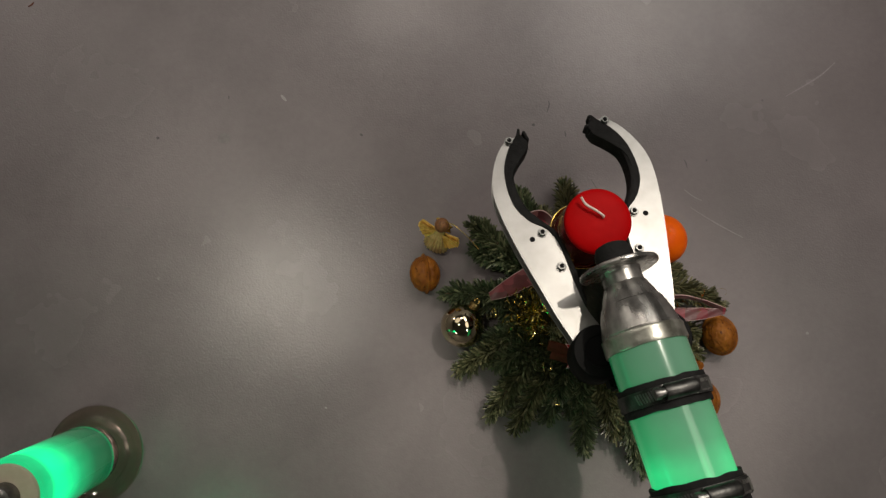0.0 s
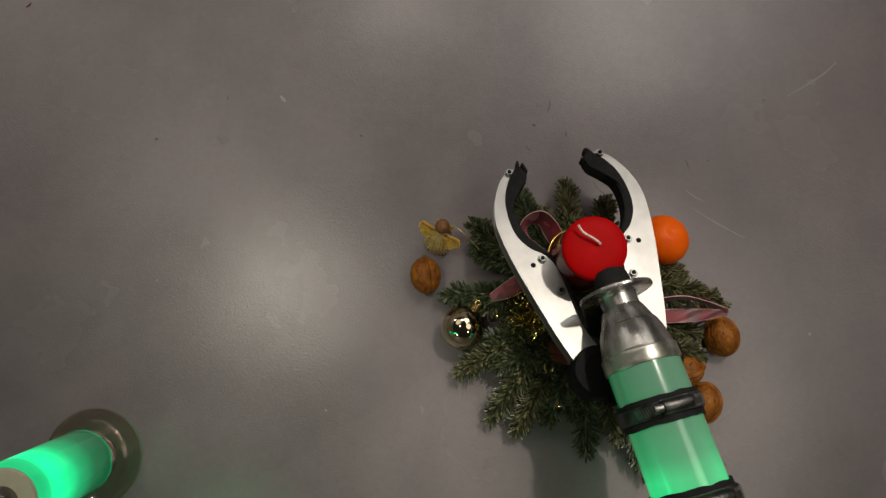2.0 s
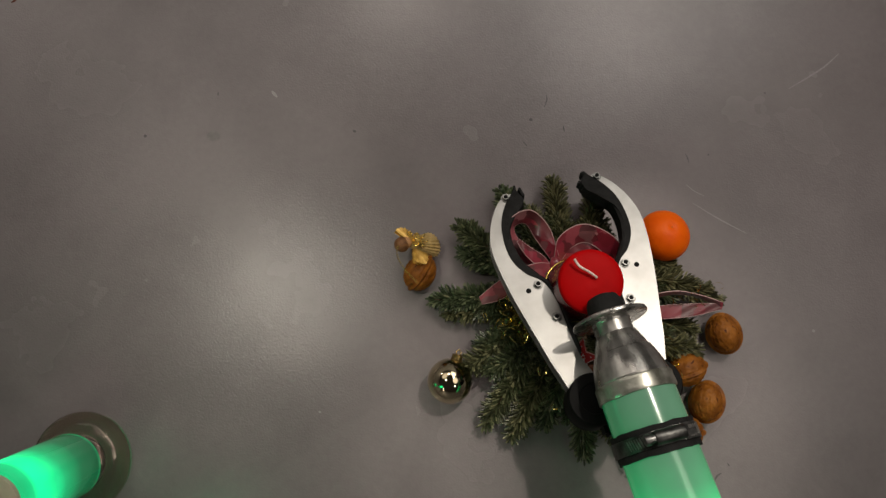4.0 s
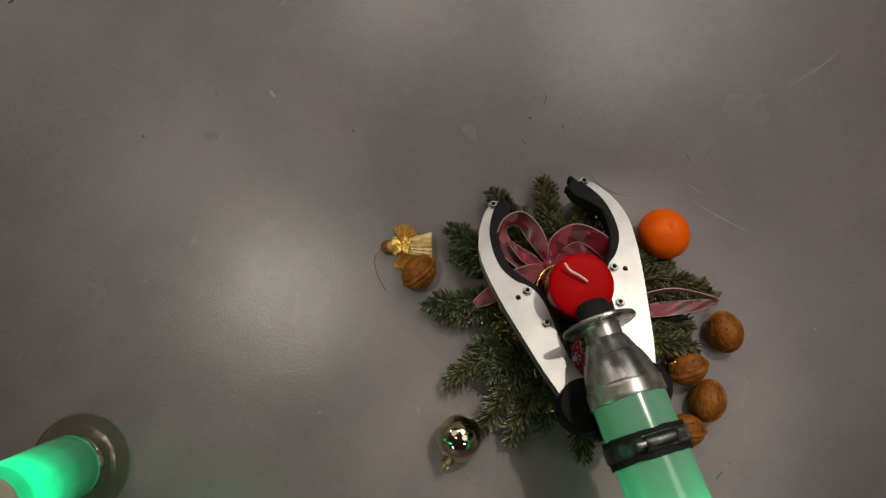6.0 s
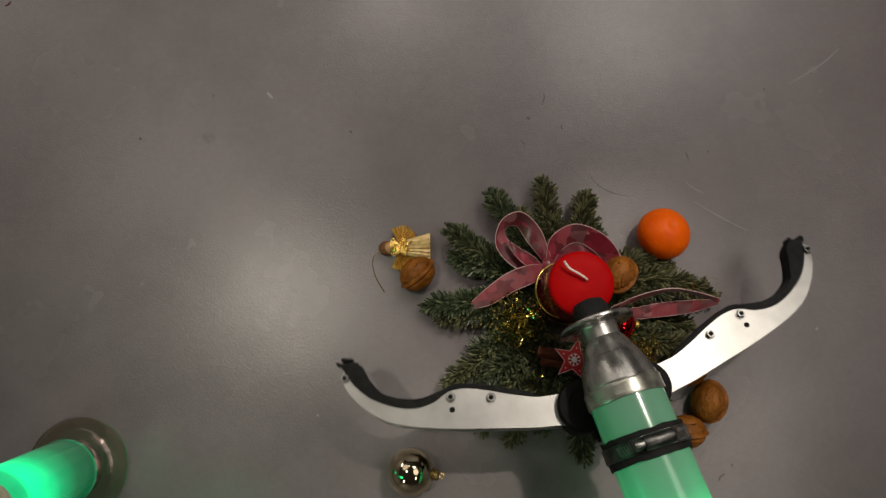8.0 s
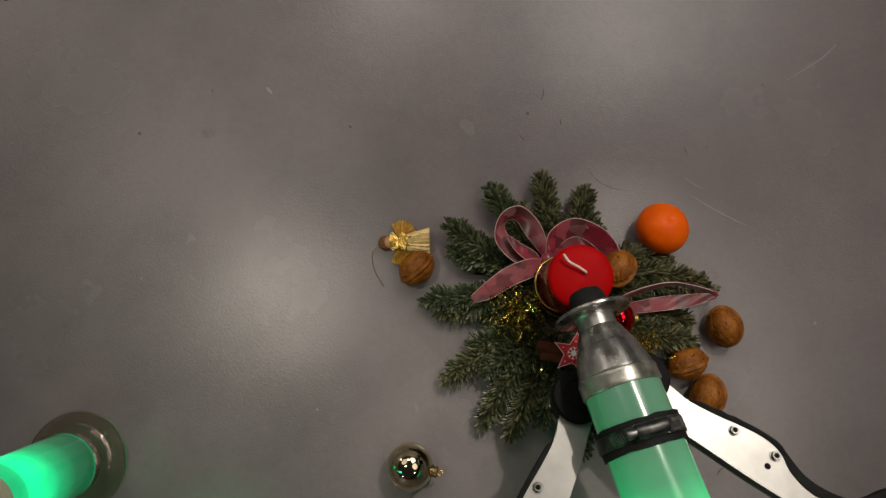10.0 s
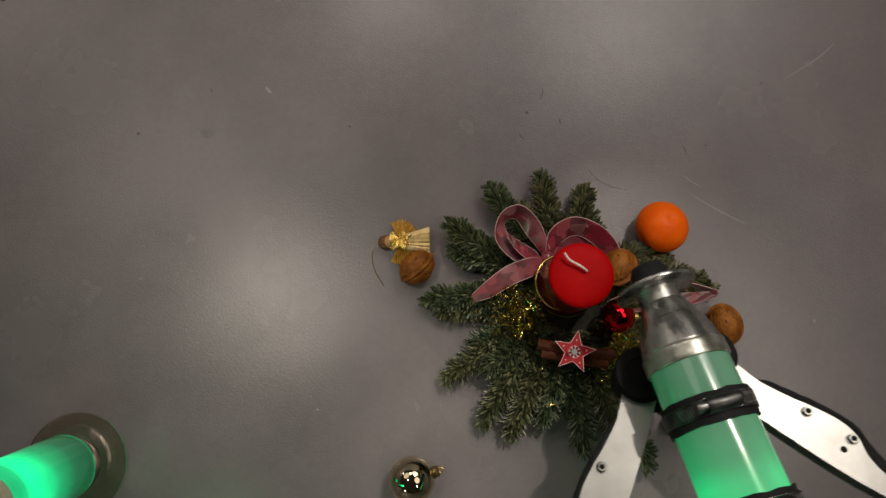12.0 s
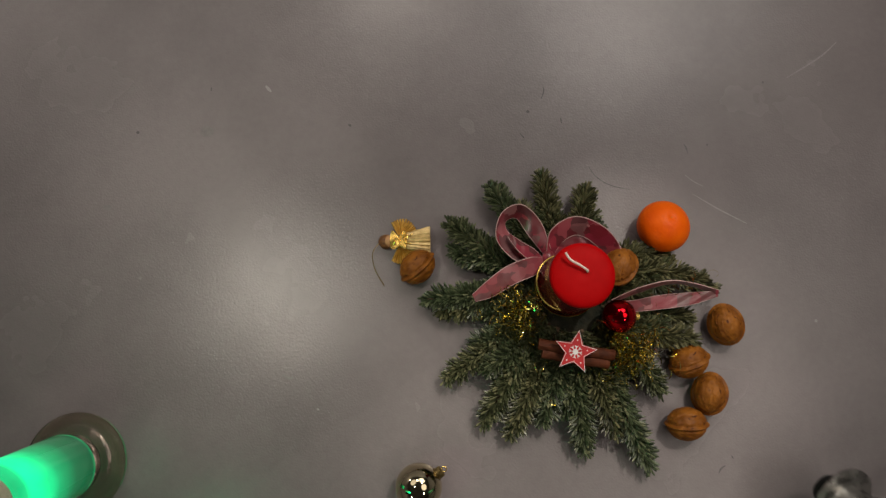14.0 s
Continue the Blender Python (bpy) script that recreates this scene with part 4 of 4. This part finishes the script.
def claw(s):
    """One claw: upper plate with lower plate, rubber pad, bolts. s: -1 or 1, the side of the arm."""
    def flat(rows, n):
        return [(s * p.y, p.x) for p in smooth_path([(a, b, 0) for a, b in rows], n)]

    def shape():
        return flat(OUTER, 40) + flat(INNER, 44)
    bm = bmesh.new()
    slab(bm, shape(), -0.002, 0.0, 0.0003)
    bmesh.ops.recalc_face_normals(bm, faces=bm.faces)
    top = part("claw", bm, ALU, arm, "curved aluminium claw lined with black rubber")
    bm = bmesh.new()
    slab(bm, shape(), -0.019, -0.017)
    bmesh.ops.recalc_face_normals(bm, faces=bm.faces)
    part("lower_plate", bm, ALU, top, "lower aluminium claw plate")
    # ragged foam strip between and along the inner edges
    inner = smooth_path([(a, b, 0) for a, b in INNER[:11]], 60)
    pad = smooth_path([(a, b, 0) for a, b in PAD], 60)
    bm = bmesh.new()
    cols = []
    for k in range(61):
        p, q = inner[k], pad[k]
        back = p + (p - q).normalized() * 0.004
        jag = 0.0022 * noise.noise(Vector((k * 0.7, s * 3, 0)))
        q = q + (q - p).normalized() * jag
        zt = -0.0022
        col = [bm.verts.new((s * v.y, v.x, z)) for v, z in ((back, zt), (p, zt), (p, 0.0012), (p.lerp(q, 0.5), 0.0022 + jag * 0.4), (q, 0.0004), (q + (q - p) * 0.06, -0.009), (q, -0.0185), (back, -0.0168))]
        cols.append(col)
    for a, b in zip(cols, cols[1:]):
        for i in range(8):
            j = (i + 1) % 8
            bm.faces.new((a[i], a[j], b[j], b[i]))
    bm.faces.new(cols[0])
    bm.faces.new(list(reversed(cols[-1])))
    if s < 0:
        box(bm, (0.003, 0.012, 0.014), pose(-0.0045, 0.243, -0.008, 0, 0, 12), 0.0006)
        box(bm, (0.0025, 0.008, 0.014), pose(-0.0105, 0.249, -0.008, 0, 0, -8), 0.0006)
    else:
        box(bm, (0.006, 0.007, 0.014), pose(0.0125, 0.2475, -0.008, 0, 0, 30), 0.0015)
        box(bm, (0.004, 0.004, 0.014), pose(0.0045, 0.238, -0.008, 0, 0, 10), 0.001)
    bmesh.ops.recalc_face_normals(bm, faces=bm.faces)
    part("rubber_pad", bm, RUBBER, top, "ragged black foam rubber strip")
    for u, v in ((0.2386, 0.0241), (0.1308, 0.0190), (0.0918, 0.0109)):
        at = Matrix.Translation((s * v, u, 0))
        bm = bmesh.new()
        lathe(bm, [(0.0022, 0.0002), (0.0052, 0.0002), (0.0052, 0.0009), (0.0022, 0.0009)], 24, at)
        lathe(bm, [(0.0024, 0.0010), (0.0041, 0.0010), (0.0042, 0.0036), (0.0038, 0.0041), (0.0024, 0.0041)], 6, at)
        nut = part("nut", bm, STEEL, top)
        bm = bmesh.new()
        lathe(bm, [(0.0005, -0.021), (0.0023, -0.021), (0.0023, 0.0046), (0.0019, 0.0052), (0.0005, 0.0052)], 14, at)
        part("bolt_shank", bm, BLACK, top)
    bm = bmesh.new()
    lathe(bm, [(0.0005, 0.0002), (0.0028, 0.0002), (0.0026, 0.0005), (0.0005, 0.0005)], 20, Matrix.Translation((s * 0.0304, 0.1265, 0)))
    part("screw", bm, BLACK, top)
    return top


claw_a, claw_b = claw(-1), claw(1)


# ---- what moves ----
def axes(o, x, z):
    """A pose at o with its own x and z along those ways."""
    z = Vector(z).normalized()
    x = Vector(x)
    x = (x - x.dot(z) * z).normalized()
    y = z.cross(x)
    return Matrix(((x.x, y.x, z.x, o[0]), (x.y, y.y, z.y, o[1]), (x.z, y.z, z.z, o[2]), (0, 0, 0, 1)))


def motions():
    walk(arm, [
    (0.0, pose(0.1751, 0.0201, 0.1812, -11.45, 2.25, 14.92)),
    (0.5, pose(0.1771, 0.0176, 0.1737, -11.02, 3.69, 15.12)),
    (1.0, pose(0.1779, 0.0185, 0.1703, -10.69, 4.11, 15.21)),
    (1.5, pose(0.1779, 0.0111, 0.1583, -10.76, 4.33, 15.41)),
    (2.0, pose(0.1831, 0.0033, 0.1276, -12.22, 4.73, 15.21)),
    (2.5, pose(0.1841, 0.0073, 0.1085, -13.50, 4.02, 15.44)),
    (3.0, pose(0.1844, -0.0050, 0.1246, -14.87, 2.42, 14.33)),
    (5.5, pose(0.1717, -0.0317, 0.1178, -14.33, 2.16, 16.31)),
    (6.0, pose(0.1721, -0.0316, 0.1153, -14.49, 2.59, 16.17)),
    (6.5, pose(0.1710, -0.0343, 0.1120, -15.05, 2.59, 17.04)),
    (7.0, pose(0.1733, -0.0327, 0.1114, -15.37, 2.55, 17.22)),
    (7.5, pose(0.1733, -0.0315, 0.1128, -15.25, 2.56, 17.29)),
    (8.0, pose(0.1712, -0.0307, 0.1145, -14.47, 2.19, 16.87)),
    (10.5, pose(0.1649, -0.0269, 0.1308, -16.12, 0.53, 15.83)),
    (11.0, pose(0.1705, -0.0197, 0.1340, -16.07, 2.79, 15.84)),
    (11.5, pose(0.1731, -0.0153, 0.1442, -16.37, -0.21, 16.16)),
    (12.0, pose(0.2190, -0.0095, 0.1528, -17.75, -2.37, 15.27)),
    (12.5, pose(0.2747, -0.0307, 0.1216, -24.43, -7.55, 18.42)),
    (13.0, pose(0.3256, -0.0727, 0.0993, -33.71, -9.03, 27.65)),
    (13.5, pose(0.3716, -0.1134, 0.0819, -37.26, -5.62, 42.36)),
    (13.8, pose(0.4249, -0.1717, 0.0890, -55.13, 1.65, 32.32)),
    (14.0, pose(0.4535, -0.2036, 0.0990, -58.66, 0.79, 33.37)),
    ])
    opening = [(0.0, -0.6, 0.2), (1.5, -0.3, 0.5), (3.0, -0.8, 0.8), (5.5, -0.9, 0.6), (6.2, -0.6, 1.3), (6.5, 3.1, 6.6), (7.0, 22.1, 25.2), (7.5, 41.1, 44.3), (8.0, 60.4, 63.1), (8.2, 67.4, 70.0), (9.0, 97.0, 98.5), (9.7, 123.0, 124.0), (10.1, 128.6, 129.4), (10.5, 129.0, 130.0), (11.0, 128.6, 129.6), (14.0, 129.0, 130.0)]
    walk(claw_a, [(t, pose(-D_P, 0, 0, 0, 0, a)) for t, a, b in opening])
    walk(claw_b, [(t, pose(D_P, 0, 0, 0, 0, -b)) for t, a, b in opening])
    late, early = pose(*MIDDLE, 0), pose(MIDDLE[0] + 0.014, MIDDLE[1] + 0.0035, 0, 0, 0, -3.5)
    walk(arrangement, [(0.0, early), (3.3, early), (4.6, late), (14.0, late)])
    walk(candle, [(t, pose(x, y, z - 0.099)) for t, x, y, z in (
        (0, 0.1461, 0.1422, 0.1851), (0.5, 0.1455, 0.1388, 0.1837), (1, 0.1460, 0.1386, 0.1822), (1.5, 0.1451, 0.1303, 0.1735), (2, 0.1464, 0.1204, 0.1590), (2.5, 0.1457, 0.1219, 0.1474), (3, 0.1539, 0.1078, 0.1431), (5.3, 0.1390, 0.0805, 0.1310), (6.5, 0.1403, 0.0815, 0.1300), (8, 0.1405, 0.0830, 0.1300), (14, 0.1405, 0.0830, 0.1300))])
    roll = [(0, 0.0178, 0.0434, 60), (3.0, 0.0177, 0.0426, 60), (3.8, 0.012, 0.0, 70), (4.6, -0.004, -0.09, 80), (5.3, 0.0038, -0.1595, 90), (5.5, 0.0336, -0.1446, 145), (5.7, 0.0375, -0.1145, 185), (5.9, 0.0275, -0.0872, 228), (6.1, 0.0084, -0.0805, 255), (6.3, -0.0078, -0.0822, 275), (6.5, -0.0226, -0.0902, 308), (6.7, -0.0318, -0.1032, 335), (6.9, -0.0287, -0.1317, 375), (7.0, -0.0232, -0.1455, 405), (7.3, -0.0026, -0.1535, 448), (7.5, -0.0025, -0.1534, 450), (7.8, -0.0292, -0.1369, 397), (8.0, -0.0345, -0.1156, 355), (8.2, -0.0297, -0.1016, 335), (9.0, -0.0275, -0.1271, 380), (9.7, -0.035, -0.123, 350), (10.3, -0.0351, -0.1126, 352), (10.7, -0.0308, -0.1355, 390), (11, -0.0225, -0.1466, 410), (11.5, -0.0343, -0.1207, 360), (12, -0.0337, -0.1315, 380), (12.5, -0.0311, -0.1385, 393), (13, -0.0344, -0.1245, 372), (13.5, -0.0291, -0.136, 388), (14, -0.0267, -0.1385, 395)]
    walk(ornament, [(t, pose(x, y, 0.026, 0, -8, a)) for t, x, y, a in roll])
    walk(nudged_walnut, [(0.0, pose(-0.0285, 0.1055, 0.0185, 15, 0, 98)), (3.3, pose(-0.0285, 0.1055, 0.0185, 15, 0, 98)), (4.4, pose(-0.030, 0.106, 0.0185, 25, 0, 42)), (14.0, pose(-0.030, 0.106, 0.0185, 25, 0, 42))])
    stand = axes((-0.0165, 0.1440, 0.006), (-0.85, 0.45, 0.0), (0.165, 0.31, 0.94))
    lie = axes((-0.0150, 0.139, 0.0118), (-0.08, 1, 0), (-1, -0.02, -0.03))
    half = stand.lerp(lie, 0.5)
    walk(angel, [(0.0, stand), (3.3, stand), (4.0, half), (4.6, lie), (14.0, lie)])


motions()
